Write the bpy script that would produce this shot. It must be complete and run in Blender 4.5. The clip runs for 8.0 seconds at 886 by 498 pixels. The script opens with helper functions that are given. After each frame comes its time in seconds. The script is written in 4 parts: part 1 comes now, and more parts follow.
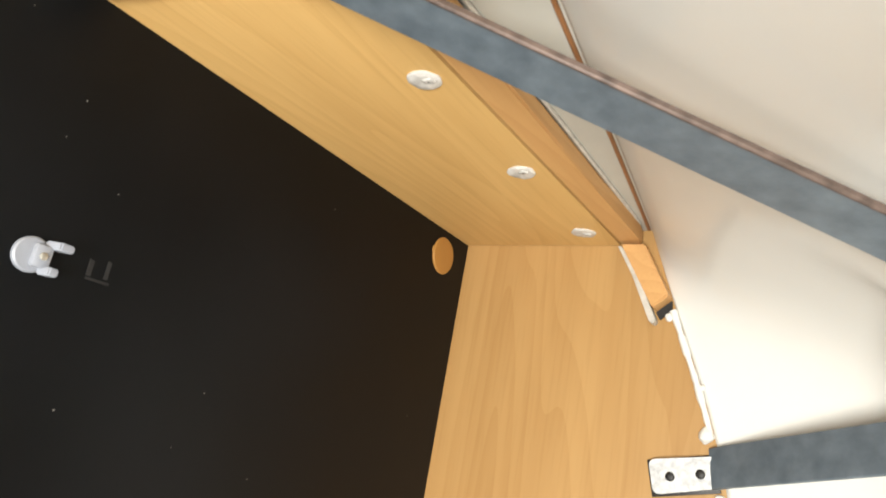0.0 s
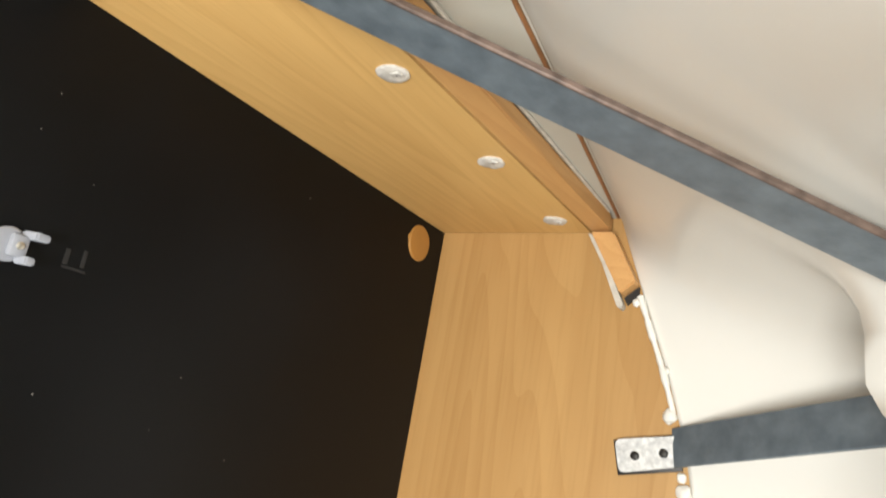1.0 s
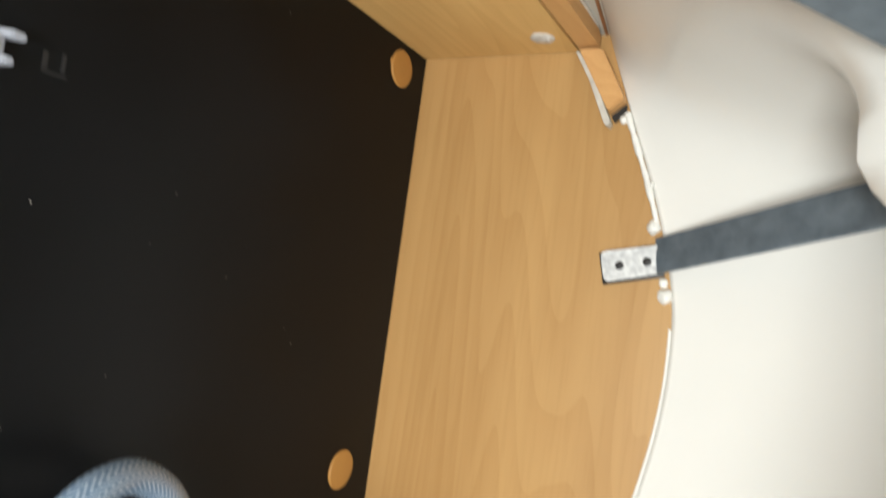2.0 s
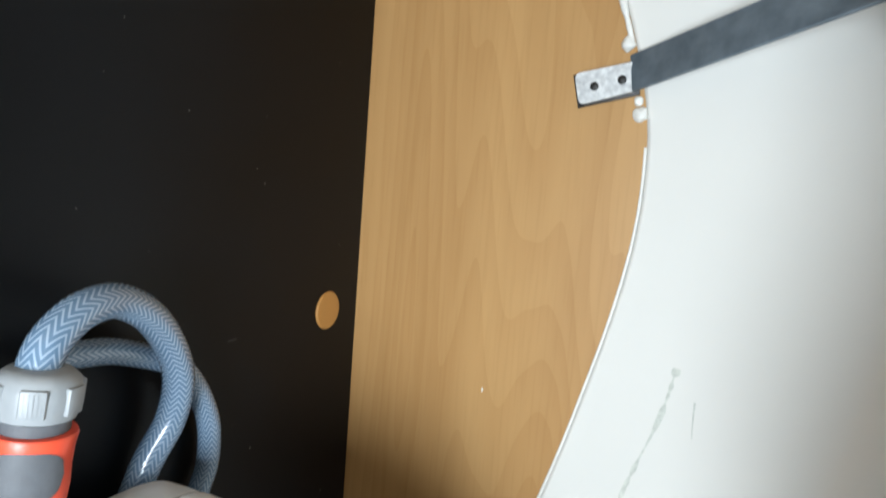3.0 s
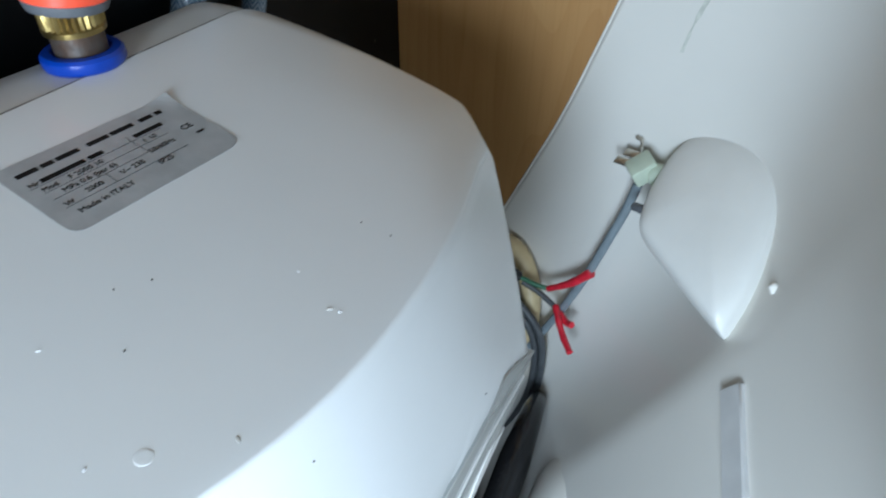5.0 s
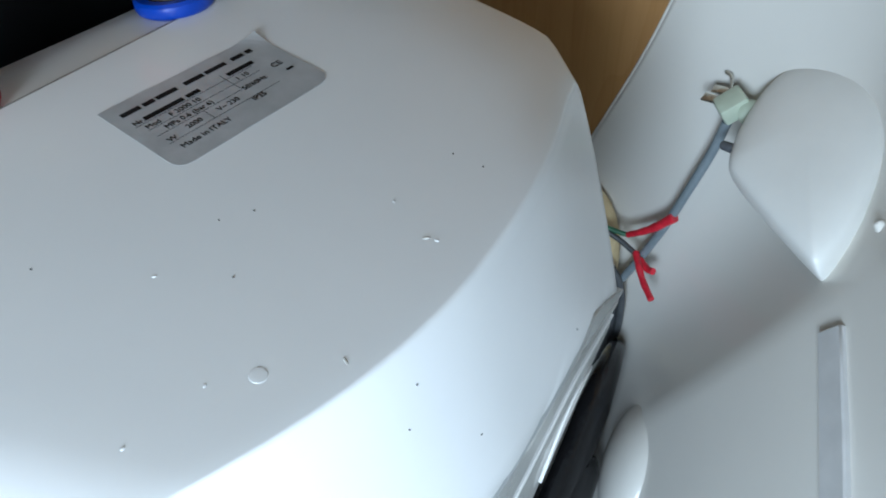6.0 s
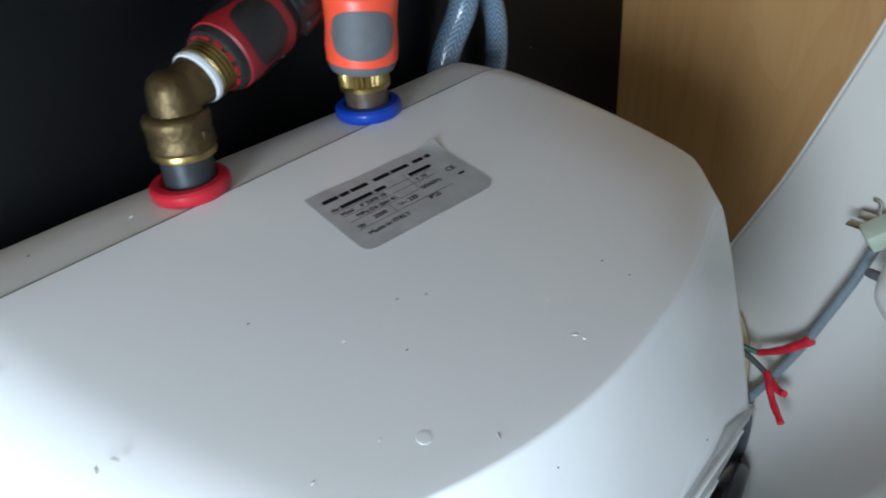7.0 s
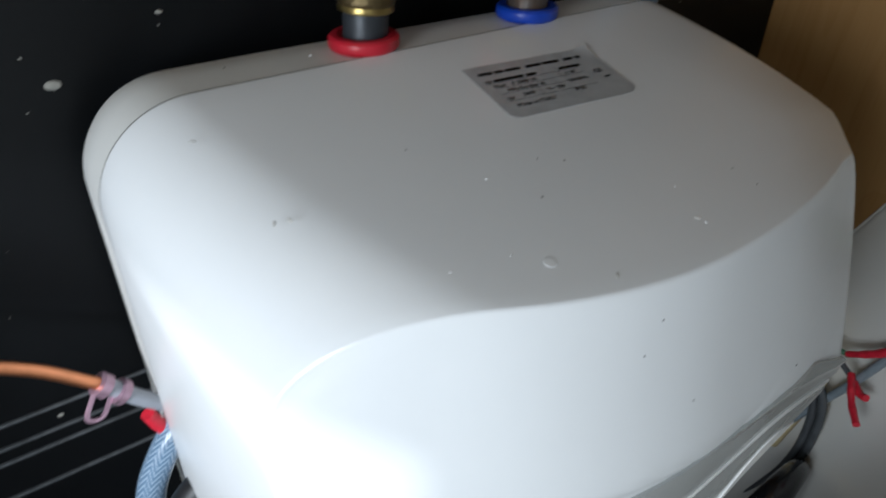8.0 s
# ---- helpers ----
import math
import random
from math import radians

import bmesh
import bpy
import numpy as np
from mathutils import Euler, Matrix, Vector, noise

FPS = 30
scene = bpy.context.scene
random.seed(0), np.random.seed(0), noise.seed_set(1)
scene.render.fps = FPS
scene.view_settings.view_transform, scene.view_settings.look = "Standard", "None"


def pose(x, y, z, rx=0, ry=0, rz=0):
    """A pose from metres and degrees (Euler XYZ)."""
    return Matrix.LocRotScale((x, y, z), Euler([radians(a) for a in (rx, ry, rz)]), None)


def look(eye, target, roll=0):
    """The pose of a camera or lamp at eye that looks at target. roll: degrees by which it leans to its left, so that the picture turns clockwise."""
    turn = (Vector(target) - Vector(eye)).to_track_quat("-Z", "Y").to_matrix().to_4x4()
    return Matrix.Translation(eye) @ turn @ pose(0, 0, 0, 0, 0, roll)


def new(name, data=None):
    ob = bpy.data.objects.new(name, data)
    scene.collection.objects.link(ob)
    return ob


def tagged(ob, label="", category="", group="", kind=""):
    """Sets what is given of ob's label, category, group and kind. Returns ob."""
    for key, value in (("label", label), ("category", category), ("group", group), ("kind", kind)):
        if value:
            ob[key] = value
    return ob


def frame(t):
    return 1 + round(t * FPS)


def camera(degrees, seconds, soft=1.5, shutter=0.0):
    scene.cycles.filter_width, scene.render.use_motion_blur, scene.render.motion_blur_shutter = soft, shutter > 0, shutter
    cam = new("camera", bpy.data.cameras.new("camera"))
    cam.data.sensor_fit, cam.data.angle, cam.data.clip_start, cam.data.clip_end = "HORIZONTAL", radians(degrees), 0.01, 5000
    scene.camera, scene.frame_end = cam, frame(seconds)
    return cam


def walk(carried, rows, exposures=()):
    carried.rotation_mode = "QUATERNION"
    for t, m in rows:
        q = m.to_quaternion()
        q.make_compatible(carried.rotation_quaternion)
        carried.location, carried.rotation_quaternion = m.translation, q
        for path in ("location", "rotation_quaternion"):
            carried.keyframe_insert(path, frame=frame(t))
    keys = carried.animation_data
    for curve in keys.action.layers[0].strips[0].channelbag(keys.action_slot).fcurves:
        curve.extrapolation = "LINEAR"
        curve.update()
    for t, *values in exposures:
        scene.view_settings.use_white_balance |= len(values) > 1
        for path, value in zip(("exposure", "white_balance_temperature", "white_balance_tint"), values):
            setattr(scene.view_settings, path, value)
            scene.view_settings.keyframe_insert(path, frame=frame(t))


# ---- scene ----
cam = camera(66.7, 8.0, soft=1.8, shutter=0.4)
PATH = [
    (0, (0.304, -0.489, 0.247), (-0.774, 1.107, 0.785), 10.6),
    (0.3, (0.31, -0.494, 0.251), (-0.765, 1.098, 0.808), 10.3),
    (0.5, (0.311, -0.495, 0.251), (-0.778, 1.089, 0.807), 10.7),
    (0.7, (0.310, -0.495, 0.254), (-0.743, 1.115, 0.805), 10.1),
    (1, (0.319, -0.494, 0.247), (-0.728, 1.134, 0.751), 10.2),
    (1.3, (0.314, -0.494, 0.247), (-0.716, 1.173, 0.653), 10.0),
    (1.5, (0.317, -0.495, 0.244), (-0.712, 1.171, 0.655), 11.0),
    (1.8, (0.310, -0.496, 0.236), (-0.697, 1.222, 0.417), 8.3),
    (2, (0.307, -0.495, 0.214), (-0.636, 1.265, 0.343), 7.8),
    (2.2, (0.308, -0.493, 0.190), (-0.596, 1.29, 0.231), 7.0),
    (3.3, (0.310, -0.489, 0.178), (-0.508, 1.285, -0.237), 3.0),
    (3.5, (0.304, -0.491, 0.180), (-0.472, 1.246, -0.436), 2.2),
    (4, (0.306, -0.489, 0.160), (-0.447, 1.13, -0.738), 2.8),
    (4.5, (0.304, -0.485, 0.138), (-0.391, 0.992, -1.018), 4.0),
    (4.7, (0.301, -0.483, 0.129), (-0.385, 0.967, -1.067), 2.6),
    (5.8, (0.292, -0.494, 0.113), (-0.544, 0.735, -1.226), -4.3),
    (6, (0.291, -0.493, 0.112), (-0.561, 0.725, -1.226), -4.9),
    (6.5, (0.291, -0.499, 0.121), (-0.768, 0.667, -1.112), -8.7),
    (7, (0.293, -0.517, 0.131), (-0.908, 0.638, -0.975), -5.8),
    (7.5, (0.306, -0.544, 0.12), (-0.966, 0.514, -1.003), -1.7),
    (7.8, (0.308, -0.556, 0.112), (-1.001, 0.462, -1.008), 0.2),
    (8, (0.312, -0.564, 0.105), (-1.021, 0.405, -1.029), 1.1),
]
LIGHT = [(0.0, 1.22, 6750, 11), (1.0, 0.98, 6750, 11), (1.5, 0.93, 6650, 10), (2.2, 0.82, 6250, 9), (3.5, 0.65, 5330, 5), (4.0, 0.5, 5150, 4), (4.5, 0.27, 5150, 4), (5.8, 0.02, 5150, 4), (6.0, -0.02, 5150, 4), (6.3, -0.28, 5200, 5), (6.5, -0.28, 5250, 5), (7.0, -0.14, 5350, 6), (7.5, -0.43, 5500, 7), (8.0, -0.9, 5700, 8)]
walk(cam, [(t, look(e, g, r)) for t, e, g, r in PATH], LIGHT)

# ---- world, window light, exposure ----
world = bpy.data.worlds.new("world")
scene.world = world
world.use_nodes = True
wn = world.node_tree.nodes
sky = wn.new("ShaderNodeTexSky")
sky.sky_type, sky.sun_disc = "NISHITA", False
sky.sun_elevation, sky.sun_rotation = radians(27.6), radians(148.5)
world.node_tree.links.new(sky.outputs[0], wn["Background"].inputs["Color"])
wn["Background"].inputs["Strength"].default_value = 0.12

WIN = (0.24, 0.52, -0.18, 0.25)   # window opening in the rear wall: x0, x1, z0, z1
REAR = -0.98
lamp_data = bpy.data.lights.new("window_daylight", "AREA")
lamp_data.shape, lamp_data.size, lamp_data.size_y = "RECTANGLE", 0.22, 0.32
lamp_data.energy, lamp_data.color = 6.6, (0.955, 0.985, 0.975)
window_daylight = new("window_daylight", lamp_data)
window_daylight.matrix_world = look((0.38, REAR + 0.02, 0.045), (0.14, -0.2, 0.02))

sun_data = bpy.data.lights.new("sun", "SUN")
sun_data.energy, sun_data.angle, sun_data.color = 3.0, radians(1.5), (1.0, 0.97, 0.92)
sun = new("sun", sun_data)
sun.matrix_world = look((0.42, -0.98, 0.10), (0.15, -0.54, -0.17))

# ---- mesh helpers ----
def part(name, bm, material, parent=None, label="", smooth=True):
    me = bpy.data.meshes.new(name)
    bmesh.ops.recalc_face_normals(bm, faces=bm.faces)
    bm.to_mesh(me)
    bm.free()
    me.materials.append(material)
    if smooth:
        me.shade_smooth()
        me.set_sharp_from_angle(angle=radians(38))
    ob = new(name, me)
    if parent is not None:
        ob.parent = parent
    if label:
        ob["label"] = label
    return ob


def thing(name, label, category, group="", kind=""):
    ob = new(name)
    ob.empty_display_size = 0.02
    return tagged(ob, label, category, group, kind)


def add_box(bm, x0, x1, y0, y1, z0, z1, bevel=0.0, m=None):
    vs = [bm.verts.new((x, y, z)) for x in (x0, x1) for y in (y0, y1) for z in (z0, z1)]
    fs = [bm.faces.new([vs[i] for i in q]) for q in ((0, 1, 3, 2), (4, 6, 7, 5), (0, 4, 5, 1), (2, 3, 7, 6), (0, 2, 6, 4), (1, 5, 7, 3))]
    if m is not None:
        bmesh.ops.transform(bm, matrix=m, verts=vs)
    if bevel:
        es = list({e for f in fs for e in f.edges})
        bmesh.ops.bevel(bm, geom=es, offset=bevel, segments=2, affect="EDGES", profile=0.5)
    return bm


def box(*a, bevel=0.0, m=None):
    return add_box(bmesh.new(), *a, bevel=bevel, m=m)


def axis_pose(p, d):
    """Pose at p whose z axis points along d."""
    return Matrix.Translation(p) @ Vector(d).to_track_quat("Z", "Y").to_matrix().to_4x4()


def lathe(profile, segs=40, m=None, ridge=None):
    """Solid of revolution about z. profile: (radius, height) pairs. ridge: (low, high, depth, count) grooves round the body."""
    bm = bmesh.new()
    rings = []
    for r, h in profile:
        ring = []
        for i in range(segs):
            a = 2 * math.pi * i / segs
            rr = r
            if ridge and ridge[0] <= h <= ridge[1]:
                rr = r * (1 - ridge[2] * (0.5 + 0.5 * math.cos(a * ridge[3])))
            ring.append(bm.verts.new((rr * math.cos(a), rr * math.sin(a), h)))
        rings.append(ring)
    for a, b in zip(rings, rings[1:]):
        for i in range(segs):
            j = (i + 1) % segs
            bm.faces.new((a[i], a[j], b[j], b[i]))
    bm.faces.new(list(reversed(rings[0])))
    bm.faces.new(rings[-1])
    if m is not None:
        bmesh.ops.transform(bm, matrix=m, verts=bm.verts)
    return bm


def spline(points, n=12):
    """Catmull-Rom through the points."""
    p = [Vector(q) for q in points]
    p = [2 * p[0] - p[1]] + p + [2 * p[-1] - p[-2]]
    out = []
    for i in range(1, len(p) - 2):
        for k in range(n):
            t = k / n
            out.append(0.5 * (2 * p[i] + (p[i + 1] - p[i - 1]) * t + (2 * p[i - 1] - 5 * p[i] + 4 * p[i + 1] - p[i + 2]) * t * t
                              + (3 * p[i] - p[i - 1] - 3 * p[i + 1] + p[i + 2]) * t ** 3))
    return out + [p[-2]]


def tube(points, radius, segs=20, n=12, wobble=None):
    """A round bar along a spline, with u round it and v along it in metres. wobble: a function of the index for the radius."""
    pts = spline(points, n)
    bm = bmesh.new()
    uv = bm.loops.layers.uv.new("UVMap")
    rings, lengths, run = [], [], 0.0
    up = Vector((0.31, 0.17, 0.93))
    for i, p in enumerate(pts):
        d = (pts[min(i + 1, len(pts) - 1)] - pts[max(i - 1, 0)]).normalized()
        side = (up - up.dot(d) * d).normalized()
        up = side
        other = d.cross(side)
        r = radius * (wobble(i) if wobble else 1.0)
        rings.append([bm.verts.new(p + r * (math.cos(2 * math.pi * k / segs) * side + math.sin(2 * math.pi * k / segs) * other)) for k in range(segs)])
        run += (p - pts[i - 1]).length if i else 0.0
        lengths.append(run)
    for i in range(len(rings) - 1):
        for k in range(segs):
            j = (k + 1) % segs
            f = bm.faces.new((rings[i][k], rings[i][j], rings[i + 1][j], rings[i + 1][k]))
            for lp, (u, v) in zip(f.loops, ((k, i), (k + 1, i), (k + 1, i + 1), (k, i + 1))):
                lp[uv].uv = (u / segs, lengths[v])
    bm.faces.new(list(reversed(rings[0])))
    bm.faces.new(rings[-1])
    return bm


def strip(points, width, thick, face):
    """A flat bar along straight points; its broad side looks along face."""
    bm = bmesh.new()
    pts = [Vector(p) for p in points]
    face = Vector(face)
    rings = []
    for i, p in enumerate(pts):
        d = (pts[min(i + 1, len(pts) - 1)] - pts[max(i - 1, 0)]).normalized()
        n = (face - face.dot(d) * d).normalized()
        s = d.cross(n)
        rings.append([bm.verts.new(p + a * s * width / 2 + b * n * thick / 2) for a, b in ((-1, -1), (1, -1), (1, 1), (-1, 1))])
    for a, b in zip(rings, rings[1:]):
        for k in range(4):
            j = (k + 1) % 4
            bm.faces.new((a[k], a[j], b[j], b[k]))
    bm.faces.new(list(reversed(rings[0])))
    bm.faces.new(rings[-1])
    es = [e for e in bm.edges]
    bmesh.ops.bevel(bm, geom=es, offset=thick * 0.22, segments=1, affect="EDGES")
    return bm


# ---- materials ----
def material(name, colour, rough=0.5, metal=0.0, vary=0.12, scale=60.0, bump=0.05, bump_scale=400.0, stretch=(1, 1, 1), spec=0.5, coat=0.0, second=None):
    m = bpy.data.materials.new(name)
    m.use_nodes = True
    nt = m.node_tree
    n, ln = nt.nodes, nt.links
    b = n["Principled BSDF"]
    b.inputs["Roughness"].default_value = rough
    b.inputs["Metallic"].default_value = metal
    b.inputs["Specular IOR Level"].default_value = spec
    b.inputs["Coat Weight"].default_value = coat
    tc = n.new("ShaderNodeTexCoord")
    mp = n.new("ShaderNodeMapping")
    mp.inputs["Scale"].default_value = stretch
    ln.new(tc.outputs["Object"], mp.inputs["Vector"])
    no = n.new("ShaderNodeTexNoise")
    no.inputs["Scale"].default_value, no.inputs["Detail"].default_value = scale, 6.0
    ln.new(mp.outputs[0], no.inputs["Vector"])
    ramp = n.new("ShaderNodeValToRGB")
    dark = second or tuple(c * (1 - vary) for c in colour)
    ramp.color_ramp.elements[0].position, ramp.color_ramp.elements[1].position = 0.3, 0.7
    ramp.color_ramp.elements[0].color = (*dark, 1)
    ramp.color_ramp.elements[1].color = (*[min(1, c * (1 + vary * 0.5)) for c in colour], 1)
    ln.new(no.outputs["Fac"], ramp.inputs[0])
    ln.new(ramp.outputs[0], b.inputs["Base Color"])
    if bump:
        nb = n.new("ShaderNodeTexNoise")
        nb.inputs["Scale"].default_value, nb.inputs["Detail"].default_value = bump_scale, 4.0
        ln.new(mp.outputs[0], nb.inputs["Vector"])
        bp = n.new("ShaderNodeBump")
        bp.inputs["Strength"].default_value, bp.inputs["Distance"].default_value = bump, 0.002
        ln.new(nb.outputs["Fac"], bp.inputs["Height"])
        ln.new(bp.outputs[0], b.inputs["Normal"])
        mr = n.new("ShaderNodeMapRange")
        mr.inputs["To Min"].default_value, mr.inputs["To Max"].default_value = max(0.02, rough - 0.08), min(1, rough + 0.08)
        ln.new(no.outputs["Fac"], mr.inputs["Value"])
        ln.new(mr.outputs[0], b.inputs["Roughness"])
    return m


def wood(name, stretch, light=(0.44, 0.265, 0.108), dark=(0.335, 0.185, 0.068), centre=(-0.13, 0.0, -0.02)):
    """Beech-look laminate: long fine grain plus wide drifting figure."""
    m = bpy.data.materials.new(name)
    m.use_nodes = True
    n, ln = m.node_tree.nodes, m.node_tree.links
    b = n["Principled BSDF"]
    b.inputs["Roughness"].default_value = 0.42
    b.inputs["Specular IOR Level"].default_value = 0.28
    tc = n.new("ShaderNodeTexCoord")
    mp = n.new("ShaderNodeMapping")
    mp.inputs["Scale"].default_value = stretch
    ln.new(tc.outputs["Object"], mp.inputs["Vector"])

    def tex(scale, detail, distortion):
        t = n.new("ShaderNodeTexNoise")
        t.inputs["Scale"].default_value, t.inputs["Detail"].default_value, t.inputs["Distortion"].default_value = scale, detail, distortion
        ln.new(mp.outputs[0], t.inputs["Vector"])
        return t.outputs["Fac"]

    def ramp(fac, p0, p1, c0, c1):
        r = n.new("ShaderNodeValToRGB")
        r.color_ramp.elements[0].position, r.color_ramp.elements[1].position = p0, p1
        r.color_ramp.elements[0].color, r.color_ramp.elements[1].color = (*c0, 1), (*c1, 1)
        ln.new(fac, r.inputs[0])
        return r.outputs[0]

    def mix(a, c, kind, fac):
        x = n.new("ShaderNodeMix")
        x.data_type, x.blend_type = "RGBA", kind
        x.inputs["Factor"].default_value = fac
        ln.new(a, x.inputs["A"])
        ln.new(c, x.inputs["B"])
        return x.outputs["Result"]

    base = ramp(tex(13.0, 6.0, 0.8), 0.30, 0.70, dark, light)
    # nested arches of the flat-sawn figure: contour lines of a drawn-out noise
    shift = n.new("ShaderNodeVectorMath")
    shift.inputs[1].default_value = centre
    ln.new(mp.outputs[0], shift.inputs[0])
    relief = n.new("ShaderNodeTexNoise")
    relief.inputs["Scale"].default_value, relief.inputs["Detail"].default_value, relief.inputs["Distortion"].default_value = 9.0, 1.5, 0.25
    ln.new(shift.outputs[0], relief.inputs["Vector"])
    times = n.new("ShaderNodeMath")
    times.operation = "MULTIPLY"
    times.inputs[1].default_value = 26.0
    ln.new(relief.outputs["Fac"], times.inputs[0])
    saw = n.new("ShaderNodeMath")
    saw.operation = "FRACT"
    ln.new(times.outputs[0], saw.inputs[0])
    figure = ramp(saw.outputs[0], 0.0, 0.75, (0.78, 0.68, 0.57), (1, 1, 1))
    # fine fibre and short dark pores
    mp2 = n.new("ShaderNodeMapping")
    mp2.inputs["Scale"].default_value = [s if s == 1.0 else s * 0.35 for s in stretch]
    ln.new(tc.outputs["Object"], mp2.inputs["Vector"])
    fibre = n.new("ShaderNodeTexNoise")
    fibre.inputs["Scale"].default_value, fibre.inputs["Detail"].default_value = 330.0, 4.0
    ln.new(mp2.outputs[0], fibre.inputs["Vector"])
    grain = ramp(fibre.outputs["Fac"], 0.36, 0.50, (0.80, 0.74, 0.66), (1, 1, 1))
    patch = ramp(tex(3.0, 2.0, 0.5), 0.3, 0.7, (0.90, 0.88, 0.85), (1, 1, 1))
    col = mix(mix(mix(base, figure, "MULTIPLY", 0.27), grain, "MULTIPLY", 0.22), patch, "MULTIPLY", 0.8)
    ln.new(col, b.inputs["Base Color"])
    bp = n.new("ShaderNodeBump")
    bp.inputs["Strength"].default_value, bp.inputs["Distance"].default_value = 0.06, 0.001
    ln.new(grain, bp.inputs["Height"])
    ln.new(bp.outputs[0], b.inputs["Normal"])
    return m


def hose_material():
    """Clear plastic hose with a white thread braid and its bluish tint."""
    m = bpy.data.materials.new("braided_hose")
    m.use_nodes = True
    n, ln = m.node_tree.nodes, m.node_tree.links
    b = n["Principled BSDF"]
    b.inputs["Roughness"].default_value, b.inputs["Coat Weight"].default_value = 0.22, 0.6
    b.inputs["Coat Roughness"].default_value = 0.12
    uv = n.new("ShaderNodeUVMap")
    sep = n.new("ShaderNodeSeparateXYZ")
    ln.new(uv.outputs[0], sep.inputs[0])

    def maths(op, a, c):
        x = n.new("ShaderNodeMath")
        x.operation = op
        for i, s in enumerate((a, c)):
            if isinstance(s, float):
                x.inputs[i].default_value = s
            else:
                ln.new(s, x.inputs[i])
        return x.outputs[0]

    zig = maths("ABSOLUTE", maths("SUBTRACT", maths("FRACT", maths("MULTIPLY", sep.outputs[0], 7.0), 0.0), 0.5), 0.0)
    slant = maths("ADD", maths("MULTIPLY", sep.outputs[1], 250.0), maths("MULTIPLY", zig, 3.0))
    t = maths("ABSOLUTE", maths("SUBTRACT", maths("FRACT", slant, 0.0), 0.5), 0.0)
    r = n.new("ShaderNodeValToRGB")
    r.color_ramp.elements[0].position, r.color_ramp.elements[1].position = 0.10, 0.26
    r.color_ramp.elements[0].color = (0.40, 0.51, 0.64, 1)
    r.color_ramp.elements[1].color = (0.16, 0.25, 0.37, 1)
    ln.new(t, r.inputs[0])
    ln.new(r.outputs[0], b.inputs["Base Color"])
    bp = n.new("ShaderNodeBump")
    bp.inputs["Strength"].default_value, bp.inputs["Distance"].default_value, bp.invert = 0.3, 0.0006, True
    ln.new(t, bp.inputs["Height"])
    ln.new(bp.outputs[0], b.inputs["Normal"])
    b.inputs["Transmission Weight"].default_value = 0.3
    b.inputs["Subsurface Weight"].default_value = 0.0
    return m


M_WALL = material("black_laminate", (0.0024, 0.0029, 0.0036), 0.46, vary=0.35, scale=14, bump=0.03, bump_scale=900, spec=0.20)
# One beech, two tones: upright dimmed for shade, level lifted for weak light overhead.
M_WOOD_V = wood("beech_laminate_upright_dimmed", (1.0, 1.0, 0.11), (0.50, 0.298, 0.117), (0.41, 0.230, 0.084), (-0.175, 0.0, -0.012))
M_WOOD_H = wood("beech_laminate_level_lifted", (1.0, 0.11, 1.0), (0.74, 0.47, 0.182), (0.63, 0.38, 0.138), (-0.07, 0.035, -0.40))
M_BATTEN = wood("pine_batten", (1.0, 0.10, 1.0), (0.68, 0.39, 0.160), (0.57, 0.31, 0.118), (-0.2, 0.02, -0.42))
M_HULL = material("cream_gelcoat", (0.742, 0.72, 0.668), 0.24, vary=0.02, scale=9, bump=0.02, bump_scale=60)
# assumed tone for the unseen room walls, kept dark to cut bounce light
M_ROOM = material("brown_grey_low_bounce", (0.20, 0.18, 0.155), 0.6, vary=0.06, scale=6, bump=0.03)
M_FLOOR = material("dark_floor_covering", (0.03, 0.03, 0.032), 0.55, vary=0.3, scale=25, bump=0.1)
M_GREY = material("grey_white_board", (0.50, 0.48, 0.42), 0.6, vary=0.08, scale=20, bump=0.05)
M_TRIM = material("brown_edge_trim", (0.30, 0.13, 0.05), 0.5, vary=0.2, scale=90)
M_SEAL = material("white_sealant", (0.78, 0.76, 0.70), 0.5, vary=0.12, scale=90, bump=0.25, bump_scale=200)
M_STEEL = material("galvanised_steel", (0.160, 0.193, 0.218), 0.46, metal=0.35, vary=0.2, scale=85, bump=0.12, bump_scale=420, second=(0.110, 0.136, 0.160))
M_RUST = material("rusty_steel_edge", (0.15, 0.105, 0.085), 0.6, metal=0.3, vary=0.5, scale=160, bump=0.2)
M_ZINC = material("scuffed_white_zinc", (0.66, 0.66, 0.64), 0.5, metal=0.1, vary=0.2, scale=220, bump=0.2, second=(0.40, 0.40, 0.40))
M_DARK = material("dark_steel_and_gap_shade", (0.03, 0.028, 0.026), 0.5, metal=0.5, bump=0)
M_ENAMEL = material("white_enamel", (0.74, 0.745, 0.75), 0.24, vary=0.04, scale=9, bump=0.015, bump_scale=90)
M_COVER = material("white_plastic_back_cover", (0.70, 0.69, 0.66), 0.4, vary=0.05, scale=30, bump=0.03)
M_GLOSS = material("glossy_grey_trim", (0.34, 0.35, 0.34), 0.09, vary=0.15, scale=30, bump=0.05, bump_scale=70, stretch=(1, 0.25, 1), coat=0.6)
M_GLOSSBLACK = material("glossy_black_plastic", (0.012, 0.012, 0.013), 0.16, vary=0.2, scale=90, bump=0.15, bump_scale=240)
M_LABEL = material("silver_paper_label", (0.45, 0.46, 0.47), 0.45, metal=0.25, vary=0.1, scale=120, bump=0.04)
M_INK = material("black_ink", (0.02, 0.02, 0.022), 0.6, vary=0.1, bump=0)
M_RED = material("red_plastic_ring", (0.42, 0.012, 0.026), 0.35, vary=0.12, scale=120)
